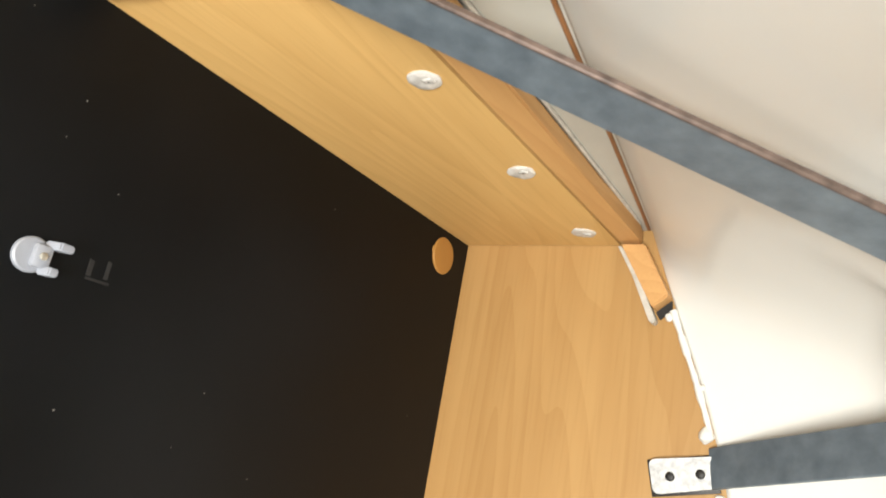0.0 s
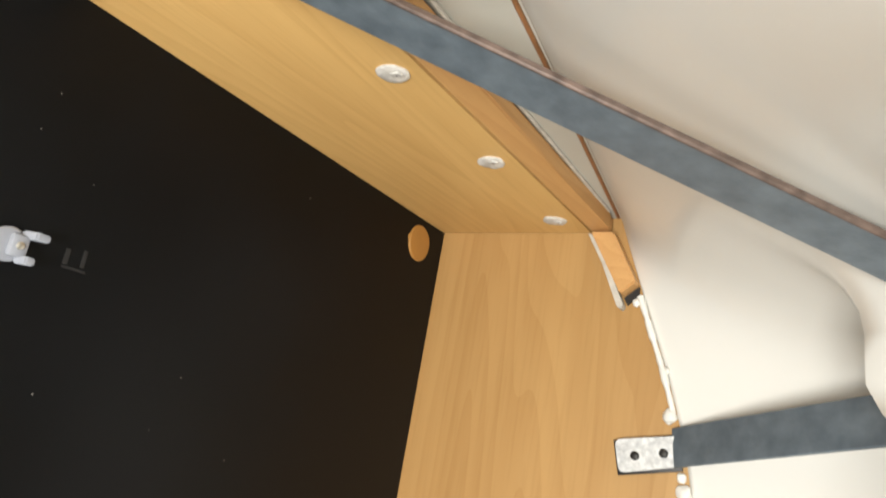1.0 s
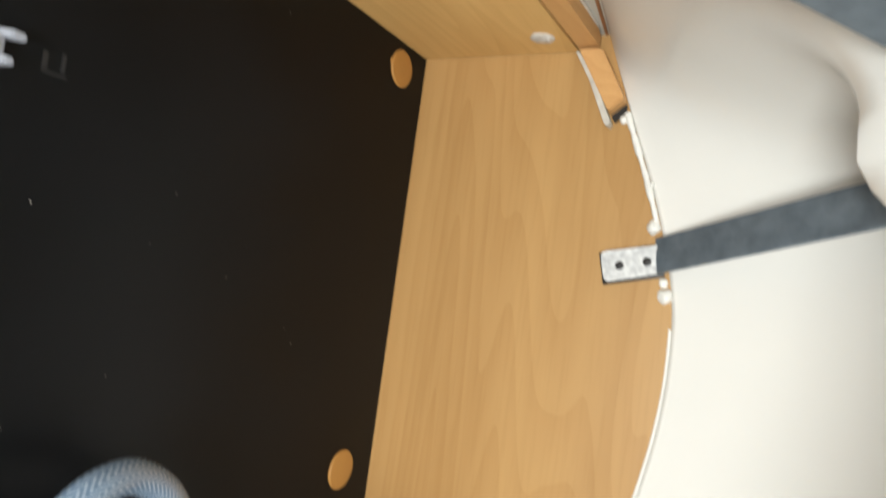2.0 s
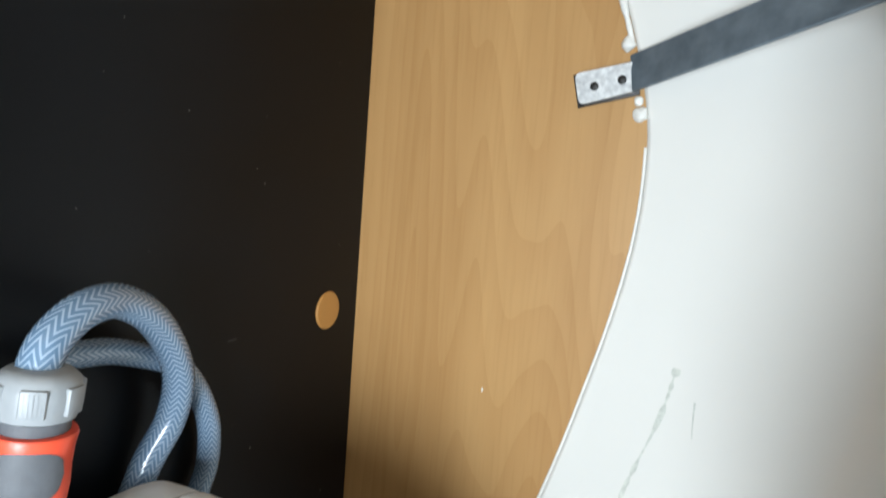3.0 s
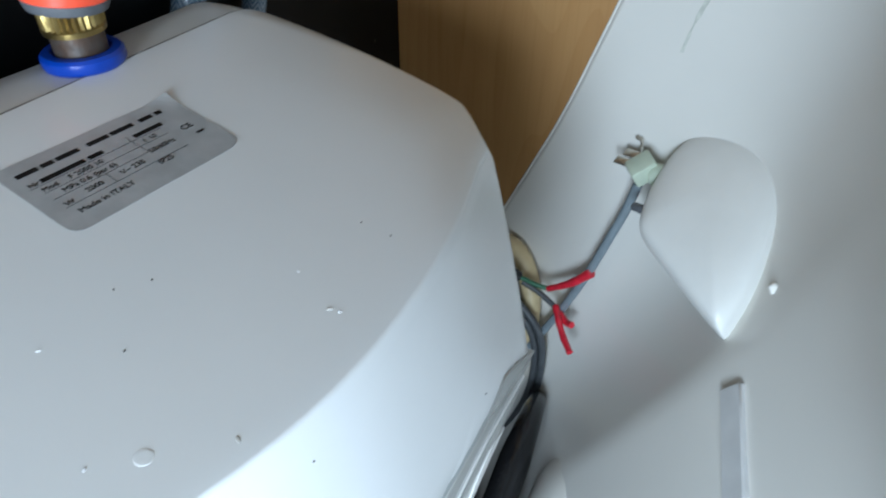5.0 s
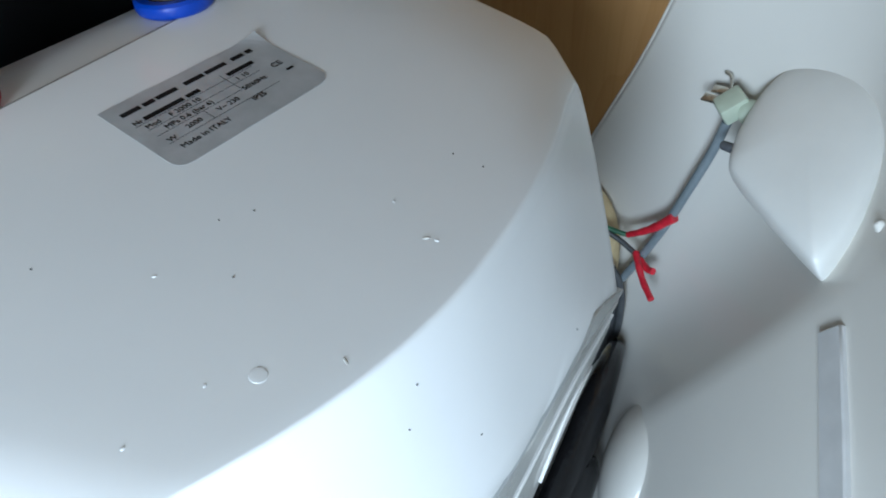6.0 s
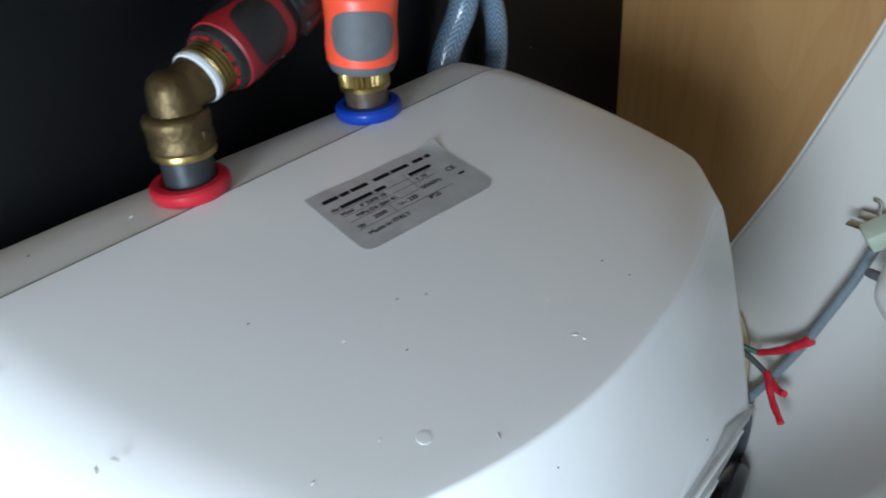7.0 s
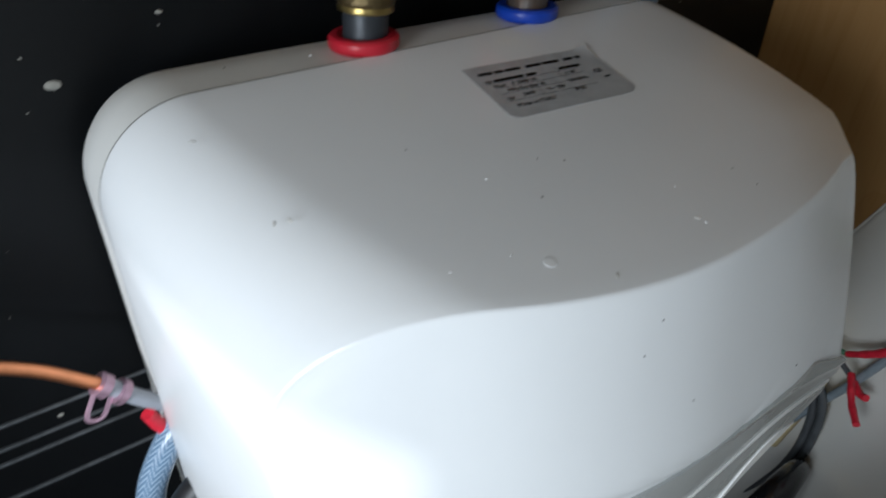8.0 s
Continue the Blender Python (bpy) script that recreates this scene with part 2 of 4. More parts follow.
M_BLUE = material("blue_plastic_ring", (0.010, 0.045, 0.36), 0.35, vary=0.12, scale=120)
M_BRASS = material("dull_brass", (0.105, 0.077, 0.035), 0.46, metal=0.8, vary=0.4, scale=110, bump=0.3, bump_scale=350, second=(0.075, 0.052, 0.022))
M_SCREWCAP = material("white_cover_plastic", (0.66, 0.63, 0.58), 0.6, vary=0.3, scale=150, bump=0.25)
M_GOLD = material("bright_brass_thread", (0.33, 0.245, 0.088), 0.32, metal=0.95, vary=0.2, scale=150)
M_PIPE = material("grey_steel_nipple", (0.075, 0.068, 0.062), 0.5, metal=0.5, vary=0.45, scale=130, bump=0.2, second=(0.09, 0.05, 0.03))
M_NIPPLE = material("dark_grey_nipple", (0.032, 0.036, 0.042), 0.45, metal=0.3, vary=0.25, scale=130)
M_TAPE = material("white_thread_tape", (0.72, 0.76, 0.80), 0.5, vary=0.1, scale=200, bump=0.2)
M_ORANGE = material("orange_red_plastic", (0.78, 0.085, 0.035), 0.38, vary=0.08, scale=90)
M_GRIP = material("grey_rubber_grip", (0.10, 0.105, 0.115), 0.6, vary=0.12, scale=200, bump=0.1, bump_scale=900)
M_NUT = material("light_grey_plastic", (0.29, 0.305, 0.315), 0.42, vary=0.08, scale=90)
M_CRIMSON = material("dark_red_plastic", (0.22, 0.009, 0.013), 0.45, vary=0.15, scale=90)
M_BLACK = material("black_rubber", (0.012, 0.012, 0.013), 0.45, vary=0.2, scale=90)
M_CAP = material("orange_brown_plastic", (0.42, 0.205, 0.050), 0.45, vary=0.05, scale=60)
M_CLIP = material("white_clip_plastic", (0.27, 0.285, 0.32), 0.4, vary=0.08, scale=120)
M_WHITE = material("white_lamp_plastic", (0.80, 0.79, 0.75), 0.35, vary=0.03, scale=40, bump=0.02)
M_PALE = material("pale_green_nylon", (0.52, 0.58, 0.46), 0.4, vary=0.08, scale=90)
M_CABLE = material("grey_cable_sheath", (0.20, 0.235, 0.26), 0.42, vary=0.12, scale=150)
M_DCABLE = material("dark_grey_cable", (0.07, 0.075, 0.08), 0.4, vary=0.2, scale=150)
M_SLEEVE = material("red_wire_sleeve", (0.60, 0.02, 0.04), 0.38, vary=0.25, scale=180, bump=0.2)
M_GREEN = material("green_wire", (0.03, 0.13, 0.06), 0.4, vary=0.2, scale=150)
M_BEIGE = material("beige_tube", (0.62, 0.50, 0.28), 0.45, vary=0.12, scale=60)
M_COPPER = material("copper_tube", (0.66, 0.26, 0.12), 0.32, metal=0.9, vary=0.2, scale=80)
M_MAUVE = material("mauve_metal_clamp", (0.42, 0.27, 0.34), 0.3, metal=0.6, vary=0.2, scale=120)
M_SCREW = material("bright_screw", (0.72, 0.70, 0.62), 0.3, metal=0.9, vary=0.2, scale=300)
M_FLECK = material("dust_fleck", (0.26, 0.25, 0.22), 0.8, vary=0.3, scale=300)
M_RIBW = material("pale_grey_plastic", (0.58, 0.575, 0.565), 0.5, vary=0.08, scale=60)
M_SEAM = material("grey_seam_shade", (0.22, 0.215, 0.20), 0.7, vary=0.3, scale=120, bump=0)
M_DRIP = material("pale_green_drip", (0.59, 0.595, 0.53), 0.45, vary=0.2, scale=260)
M_SMUDGE = material("grey_scuff", (0.58, 0.565, 0.53), 0.6, vary=0.3, scale=200)
M_EDGE = material("torn_cream_edging", (0.56, 0.52, 0.45), 0.6, vary=0.2, scale=120, bump=0.2)
M_HOSE = hose_material()

# ---- structure ----
CEIL = 0.415
PROFILE = ((-0.52, -0.02), (-0.44, 0.018), (-0.35, 0.06), (-0.25, 0.107), (-0.136, 0.1545), (-0.02, 0.191), (0.08, 0.217), (0.143, 0.229),
           (0.193, 0.2315), (0.235, 0.229), (0.293, 0.2125), (0.326, 0.200), (0.368, 0.183), (0.43, 0.160))
_pz = np.array([p[0] for p in PROFILE])
_px = np.array([p[1] for p in PROFILE])
_fine = np.linspace(_pz[0], _pz[-1], 400)
_fx = np.convolve(np.pad(np.interp(_fine, _pz, _px), 12, mode="reflect", reflect_type="odd"), np.ones(25) / 25, mode="valid")


def rim(z):
    """x of the curved shell where it meets the wooden end panel."""
    return float(np.interp(z, _fine, _fx))


def shell(y, z):
    """x of the curved shell: it flares away from the panel, less so near its top."""
    s = -y
    t = min(1.0, max(0.0, (z - 0.30) / 0.13))
    t = t * t * (3 - 2 * t)
    fold = 0.068 * math.exp(-((s - 0.165) / 0.038) ** 2 - ((z - 0.292) / (0.050 if z > 0.292 else 0.055)) ** 2)
    mouth = 2.4 * max(0.0, s - 0.36) ** 2 + 0.34 * max(0.0, s - 0.17) * min(1.0, max(0.0, (0.02 - z) / 0.2))
    k = min(1.0, max(0.0, (s - 0.15) / 0.25))
    low = min(1.0, max(0.0, (z + 0.12) / 0.16))
    inward = 0.05 * k * k * (3 - 2 * k) * (1 - t) * low * low * (3 - 2 * low)
    flare = 0.155 * (1 - math.exp(-s / 0.035)) + 0.045 * (1 - math.exp(-s / 0.2))
    return rim(z) - inward + (1 - t) * flare + t * 0.12 * s - fold + mouth


def build_shell():
    bm = bmesh.new()
    ss = [0.8 * (i / 60) ** 1.7 for i in range(61)]
    zs = [-0.52 + 0.95 * j / 90 for j in range(91)]
    grid = [[bm.verts.new((shell(-s, z), -s, z)) for z in zs] for s in ss]
    for a, b in zip(grid, grid[1:]):
        for j in range(len(zs) - 1):
            bm.faces.new((a[j], a[j + 1], b[j + 1], b[j]))
    ob = part("wall_shell", bm, M_HULL)
    sol = ob.modifiers.new("thickness", "SOLIDIFY")
    sol.thickness, sol.offset = 0.008, 1.0
    me = ob.data
    if me.polygons[0].normal.x < 0:
        sol.offset = -1.0
    return tagged(ob, "cream white curved moulded shell wall", "wall", kind="structure")


build_shell()


def build_panel():
    bm = bmesh.new()
    zs = [-0.52 + 0.98 * j / 60 for j in range(61)]
    ring = [(-0.02, -0.52)] + [(rim(min(z, 0.43)) + 0.004, z) for z in zs] + [(-0.02, 0.46)]
    front = [bm.verts.new((x, 0.0, z)) for x, z in ring]
    back = [bm.verts.new((x, 0.016, z)) for x, z in ring]
    bm.faces.new(front)
    bm.faces.new(list(reversed(back)))
    for i in range(len(ring)):
        j = (i + 1) % len(ring)
        bm.faces.new((front[i], back[i], back[j], front[j]))
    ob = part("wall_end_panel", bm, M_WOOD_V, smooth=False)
    return tagged(ob, "beech laminate end panel cut to the shell's curve", "wall", kind="structure")


build_panel()
tagged(part("wall_black", box(-0.018, 0.0, REAR, 0.0, -0.52, 0.98), M_WALL, smooth=False), "black laminate wall with dust specks", "wall", kind="structure")
tagged(part("floor", box(0.0, 1.7, REAR, 0.0, -0.54, -0.52), M_FLOOR, smooth=False), "dark floor covering below the heater", "floor", kind="structure")
tagged(part("ceiling_recess", box(0.1385, 0.30, -1.0, 0.0, CEIL + 0.0125, CEIL + 0.022), M_GREY, smooth=False), "grey white board above the batten", "ceiling", kind="structure")
tagged(part("ceiling", box(-0.018, 1.7, REAR, 0.02, 0.98, 1.0), M_ROOM, smooth=False), "unseen brown-grey ceiling closing the space", "ceiling", kind="structure")
tagged(part("wall_side", box(1.7, 1.72, REAR, -0.8, -0.54, 1.0), M_ROOM, smooth=False), "unseen brown-grey side wall closing the space", "wall", kind="structure")
tagged(part("wall_return", box(0.60, 1.7, -0.8, -0.785, -0.54, 1.0), M_ROOM, smooth=False), "unseen brown-grey wall closing the space beside the recess", "wall", kind="structure")
# unseen rear wall, added to close the space; its opening trims the sun patch
bm = bmesh.new()
x0, x1, z0, z1 = WIN
for a in ((-0.018, x0, -0.54, 1.0), (x1, 1.72, -0.54, 1.0), (x0, x1, -0.54, z0), (x0, x1, z1, 1.0)):
    add_box(bm, a[0], a[1], REAR - 0.03, REAR, a[2], a[3])
tagged(part("wall_rear", bm, M_ROOM, smooth=False), "unseen brown-grey rear wall, its window opening sized to shape the light", "wall", kind="structure")

# ---- water heater ----
HY, HW, HR = -0.374, 0.168, 0.042    # middle, half width, corner radius
HB = 0.024                            # back face
RIDGE = -0.112


def top_z(x):
    return 0.008 - 0.2 * max(0.0, x - 0.06)


def ridge_z(y):
    """Height of the front's ridge, sagging slightly at the right-hand corner."""
    k = min(1.0, max(0.0, (y + 0.335) / 0.085))
    return -0.102 - 0.016 * k * k * (3 - 2 * k)


def panel_low(y):
    """Lower edge of the front, under which it falls back."""
    return ridge_z(y) - 0.010 - min(0.075, 0.70 * max(0.0, -0.262 - y))


def panel_mid(y):
    """Joint between the two glossy bands under the ridge."""
    return max(ridge_z(y) - 0.009 - 0.22 * max(0.0, -0.275 - y), panel_low(y) + 0.0006)


def heater_front(y, z):
    """x of the bulged front: it leans out to the ridge, then falls back below it."""
    u, h = y - HY, z - ridge_z(y)
    x = 0.236 - ((0.15 + 1.35 * min(1.0, max(0.0, h / 0.09))) * u * u if u > 0 else 2.3 * u * u)
    under = max(0.0, panel_low(y) - z)
    return x - (0.22 * h if h > 0 else 0.0012 * min(1.0, -h / 0.004) - 0.06 * h + 0.5 * under)


def heater_ring(x, n=128, inset=0.0):
    """Rounded outline of the casing at depth x, as (y, z), from the right-hand middle round over the top."""
    t = max(0.0, x - 0.06)
    w = HW - 1.0 * t * t - inset
    w_right = HW - 0.002 - 0.5 * t * t - 0.80 * max(0.0, x - 0.169) - inset    # chamfered right front corner
    top, low = top_z(x) - inset, -0.332 + 0.16 * t + inset
    r_right, r_left = max(0.0062, HR - 0.36 * t) - inset, HR + 0.15 * t - inset
    q = n // 4
    out = []
    for c, (sy, sz) in enumerate(((1, 1), (-1, 1), (-1, -1), (1, -1))):
        r = r_right if sy > 0 else r_left
        oy, oz = HY + sy * ((w_right if sy > 0 else w) - r), (top if sz > 0 else low) - sz * r
        arc = [(oy + r * math.cos(a), oz + r * math.sin(a)) for a in [math.pi / 2 * (c + k / (q // 2)) for k in range(q // 2 + 1)]]
        out.append(arc)
    pts = []
    mids = ((HY + w_right, RIDGE), (HY, top), (HY - w, RIDGE), (HY, low))
    for c in range(4):
        (ay, az), arc, (by, bz) = mids[c], out[c], mids[(c + 1) % 4]
        k = (q - len(arc)) // 2 + 1
        pts += [(ay + (arc[0][0] - ay) * i / k, az + (arc[0][1] - az) * i / k) for i in range(k)] + arc
        rest = q - len(arc) - k
        pts += [(arc[-1][0] + (by - arc[-1][0]) * (i + 1) / (rest + 1), arc[-1][1] + (bz - arc[-1][1]) * (i + 1) / (rest + 1)) for i in range(rest)]
    # the top rolls down towards its right front corner
    roll = []
    for y, z in pts:
        s = min(1.0, max(0.0, (y - (HY + w_right - 0.075)) / 0.075))
        k = min(1.0, max(0.0, (z - (top - 0.06)) / 0.06))
        roll.append((y, z - 0.14 * t * s * s * k))
    return roll


def build_heater():
    heater = thing("water_heater", "white enamel wall-mounted small electric water heater", "water heater")
    n = 128

    def loft(xs, cap_front=None):
        bm = bmesh.new()
        rings = []
        for x, ins in xs:
            rings.append([bm.verts.new((x, y, z)) for y, z in heater_ring(x, n, ins)])
        for a, b in zip(rings, rings[1:]):
            for i in range(n):
                j = (i + 1) % n
                bm.faces.new((a[i], a[j], b[j], b[i]))
        return bm, rings
    # rear cover
    bm, rings = loft([(HB, 0.010), (HB + 0.003, 0.004), (HB + 0.009, 0.0012), (HB + 0.02, 0.0008), (HB + 0.0351, 0.0010), (HB + 0.0353, 0.0035), (HB + 0.042, 0.0036)])
    # the cover deepens towards its far end
    for ring, k in zip(rings, (1.0, 0.9, 0.6, 0.35, 0.0, 0.0, 0.0)):
        for v in ring:
            v.co.x -= 0.060 * k * min(0.16, max(0.0, -0.29 - v.co.y))
    bm.faces.new(list(reversed(rings[0])))
    bm.faces.new(rings[-1])
    part("back_cover", bm, M_COVER, heater, "off-white rear cover")
    # grey ring added in the groove to draw the seam's shade
    bm, rings = loft([(HB + 0.0349, 0.0003), (HB + 0.0362, 0.0003)])
    bm.faces.new(list(reversed(rings[0])))
    bm.faces.new(rings[-1])
    part("seam_shade", bm, M_SEAM, heater, "thin grey ring drawing the shaded seam between cover and casing")
    # front casing: sides run to where they meet the bulged front
    bm = bmesh.new()
    steps = 22
    start = HB + 0.0359
    cols = []
    for i in range(n):
        lo, hi = start, 0.26
        for _ in range(40):
            mid = (lo + hi) / 2
            y, z = heater_ring(mid, n)[i]
            if mid < heater_front(y, z):
                lo = mid
            else:
                hi = mid
        cols.append(lo)
    rings = []
    # plain run to just short of the front, then a rounded edge
    soft_r = 0.0018
    plan = [(-1, 0)] + [(k, None) for k in range(steps + 1)] + [(steps, a) for a in (12, 25, 38, 50, 60, 68)]
    for k, a in plan:
        ring = []
        for i in range(n):
            far = cols[i] - soft_r
            x = start + (far - start) * max(k, 0) / steps
            inset = 0.0014 if k < 0 else (0.0003 if k == 0 else 0.0)
            if k > 0 and a is not None:
                x = far + soft_r * math.sin(radians(a))
                inset = soft_r * (1 - math.cos(radians(a)))
            y, z = heater_ring(x, n, inset)[i]
            ring.append(bm.verts.new((x, y, z)))
        rings.append(ring)
    edge = [v.co.copy() for v in rings[-1]]
    cz = RIDGE
    for f in (0.985, 0.95, 0.9, 0.84, 0.77, 0.69, 0.6, 0.5, 0.4, 0.3, 0.2, 0.1, 0.02):
        ring = []
        for v in edge:
            y, z = HY + (v.y - HY) * f, cz + (v.z - cz) * f
            ring.append(bm.verts.new((heater_front(y, z), y, z)))
        rings.append(ring)
    for a, b in zip(rings, rings[1:]):
        for i in range(n):
            j = (i + 1) % n
            bm.faces.new((a[i], a[j], b[j], b[i]))
    bm.faces.new(list(reversed(rings[0])))
    bm.faces.new(rings[-1])
    ob = part("casing", bm, M_ENAMEL, heater)
    ob.data.set_sharp_from_angle(angle=radians(24))
    return heater


heater = build_heater()


def trim_top(y):
    """Upper edge of the glossy trim, rising gently, then dipping at the corner."""
    return min(-0.1045 + 0.09 * (y + 0.36), -0.0992 - 0.45 * max(0.0, y + 0.305))


def front_band(upper, lower, proud, y0, y1, bulge=0.0):
    """A crisp-edged band lying on the front between two curves of height."""
    bm = bmesh.new()
    cols = []
    for k in range(61):
        y = y0 + (y1 - y0) * k / 60
        top, low = upper(y), lower(y)
        col = []
        for j in range(9):
            f = j / 8
            z = top + (low - top) * f
            col.append((heater_front(y, z) + proud + bulge * math.sin(math.pi * f), y, z))
        cols.append([bm.verts.new(p) for p in col] + [bm.verts.new((p[0] - proud - 0.003, p[1], p[2])) for p in (col[-1], col[0])])
    n = len(cols[0])
    for a, b in zip(cols, cols[1:]):
        for i in range(n):
            bm.faces.new((a[i], a[(i + 1) % n], b[(i + 1) % n], b[i]))
    bm.faces.new(cols[0])
    bm.faces.new(list(reversed(cols[-1])))
    return bm


# glossy bands under the ridge, the white line between them and a glint laid on as a pale strip
trim_band = part("front_trim", front_band(trim_top, panel_mid, 0.0012, -0.520, -0.272), M_GLOSS, heater, "glossy grey curved trim band")
part("trim_line", front_band(lambda y: panel_mid(y) - 0.0001, lambda y: panel_mid(y) - 0.0013, 0.0020, -0.505, -0.280), M_COVER, trim_band, "thin white line under the trim")
low_band = part("lower_trim", front_band(lambda y: panel_mid(y) - 0.0014, lambda y: min(panel_mid(y) - 0.0016, panel_low(y)), 0.0010, -0.505, -0.280, 0.0004), M_GLOSS, heater, "glossy grey lower band")
part("glint_strip", front_band(lambda y: panel_low(y) + 0.0006 + 0.011 * math.sin(math.pi * min(1.0, max(0.0, (-0.297 - y) / 0.052))), lambda y: panel_low(y) + 0.0004, 0.0019, -0.348, -0.298), M_COVER, low_band, "white strip standing in for a glint on the lower band")

# specks and chips on the casing
part("speck", lathe([(0.0025, -0.0003), (0.0023, 0.00003), (0.0018, 0.00010), (0.0010, 0.00008)], 16, pose(0.192, -0.4347, top_z(0.192) + 0.0001, 0, 11.3, 0)), M_ENAMEL, heater)
for k, (kind, x, y, z) in enumerate((("d", 0.1536, -0.3931, -0.0107), ("d", 0.1663, -0.4155, -0.0133), ("d", 0.1864, -0.3327, -0.0173), ("d", 0.1976, -0.3320, -0.0195),
                                     ("w", 0.1838, -0.3642, -0.0168), ("w", 0.2030, -0.3700, -0.0206), ("c", 0.2000, -0.3710, -0.0200), ("w", 0.1809, -0.4657, -0.0162),
                                     ("w", 0.1838, -0.4441, -0.0168), ("c", 0.2064, -0.4191, -0.0213), ("d", 0.2184, -0.4077, -0.0365), ("d", 0.2196, -0.4150, -0.0475),
                                     ("d", 0.2286, -0.3921, -0.0742), ("d", 0.2320, -0.3228, -0.0921), ("d", 0.1484, -0.4021, -0.0097), ("d", 0.1236, -0.4447, -0.0047),
                                     ("w", 0.1499, -0.4277, -0.0100), ("w", 0.0454, -0.4431, 0.0080), ("d", 0.0402, -0.4796, 0.0080), ("c", 0.1387, -0.5030, -0.0077),
                                     ("c", 0.1395, -0.4981, -0.0078), ("c", 0.0888, -0.5100, 0.0022))):
    front = z < top_z(x) - 0.004
    if front:
        x = heater_front(y, z) + 0.0001
    r = {"d": 0.00034, "w": 0.0006, "c": 0.0006}[kind]
    m = pose(x, y, z + 0.0001, 0, 77 if front else 11.3, 0) @ pose(0, 0, 0, 0, 0, 37 * k) @ Matrix.Diagonal((2.3 if kind == "c" else 1.3, 0.8, 1, 1))
    part("speck", lathe([(r, -0.0003), (r * 0.9, 0.00002), (r * 0.5, 0.0002)], 9, m), M_BLACK if kind == "d" else M_ENAMEL if kind == "w" else M_SMUDGE, heater)


# rating label on the heater
def label_pose(u, v, lift=0.0):
    """Place on the label: u along the lines of print (0 to 0.0735), v downwards (0 to 0.043)."""
    x = 0.0851 + v * 0.925 + 0.066 * u
    return (x, -0.3910 + 0.937 * u, top_z(x) + 0.0002 + lift)


rating = thing("rating_label", "silver grey paper rating label with curled corner stuck on the heater", "label")
bm = bmesh.new()
cols = []
for i in range(25):
    u = 0.0745 * i / 24
    col = []
    for j in range(13):
        v = 0.0425 * j / 12
        k = max(0.0, (u - 0.060) / 0.0135) * max(0.0, 1 - v / 0.012)
        wave = 0.00012 * math.sin(u * 160 + v * 60)
        c = min(u, 0.0735 - u, 0.004) / 0.004
        e = min(v, 0.0425 - v, 0.004) / 0.004
        pull = 0.0
        if c < 1 and e < 1 and v > 0.02:
            pull = 0.0015 * (1 - c) * (1 - e)
        x, y, z = label_pose(u - (pull if u > 0.03 else -pull), v - pull, max(0.0, wave) + 0.0016 * k * k)
        col.append(bm.verts.new((x, y + 0.0018 * v / 0.0425 * -1.5, z)))
    cols.append(col)
for a, b in zip(cols, cols[1:]):
    for j in range(12):
        bm.faces.new((a[j], a[j + 1], b[j + 1], b[j]))
sheet = part("label_sheet", bm, M_LABEL, rating, smooth=False)
sol = sheet.modifiers.new("thickness", "SOLIDIFY")
sol.thickness, sol.offset = 0.00012, 0.0


def bar_on_label(u0, u1, v0, v1, name="print_bar"):
    bm = bmesh.new()
    vs = []
    for u, v in ((u0, v0), (u1, v0), (u1, v1), (u0, v1)):
        x, y, z = label_pose(u, v, 0.00035)
        vs.append(bm.verts.new((x, y - 0.0027 * v / 0.0425, z)))
    f = bm.faces.new(vs)
    bmesh.ops.solidify(bm, geom=[f], thickness=0.0001)
    return part(name, bm, M_INK, sheet, smooth=False)


def text_on_label(words, u, v, size):
    cu = bpy.data.curves.new("words", "FONT")
    cu.body, cu.size, cu.extrude = words, size, 0.00005
    ob = bpy.data.objects.new("words", cu)
    scene.collection.objects.link(ob)
    bpy.context.view_layer.update()
    me = bpy.data.meshes.new_from_object(ob.evaluated_get(bpy.context.evaluated_depsgraph_get()))
    bpy.data.objects.remove(ob)
    x, y, z = label_pose(u, v, 0.00035)
    turn = Matrix(((0.06, -0.88, 0, x), (0.937, 0, 0, y - 0.0027 * v / 0.0425), (-0.012, 0.176, 1, z), (0, 0, 0, 1)))
    me.transform(turn)
    me.materials.append(M_INK)
    ob = new("print", me)
    ob.parent = sheet
    return ob


for u0, u1 in ((0.0045, 0.0125), (0.0137, 0.0185), (0.0195, 0.0285), (0.0320, 0.0410), (0.0420, 0.0520), (0.0550, 0.0610), (0.0625, 0.0655)):
    bar_on_label(u0, u1, 0.0060, 0.0083)
for u0, u1, v in ((0.009, 0.026, 0.0148), (0.0275, 0.0335, 0.0148), (0.047, 0.060, 0.0148)):
    bar_on_label(u0, u1, v - 0.0022, v)
for words, u, v, size in (("Nr.", 0.0045, 0.0148, 0.0032), ("Mod", 0.0065, 0.0190, 0.0032), ("F 2000 10", 0.0165, 0.0190, 0.0034), ("MPa 0.6 (bar 6)", 0.0110, 0.0235, 0.0034),
                          ("l  10", 0.0480, 0.0190, 0.0032), ("W", 0.0070, 0.0298, 0.0034), ("2000", 0.0160, 0.0285, 0.0034), ("V~ 230", 0.0300, 0.0285, 0.0034),
                          ("50/60Hz", 0.0450, 0.0255, 0.0034), ("CE", 0.0630, 0.0225, 0.0042), ("IP25", 0.0430, 0.0330, 0.0036), ("Made in ITALY", 0.0080, 0.0355, 0.0036)):
    text_on_label(words, u, v, size)
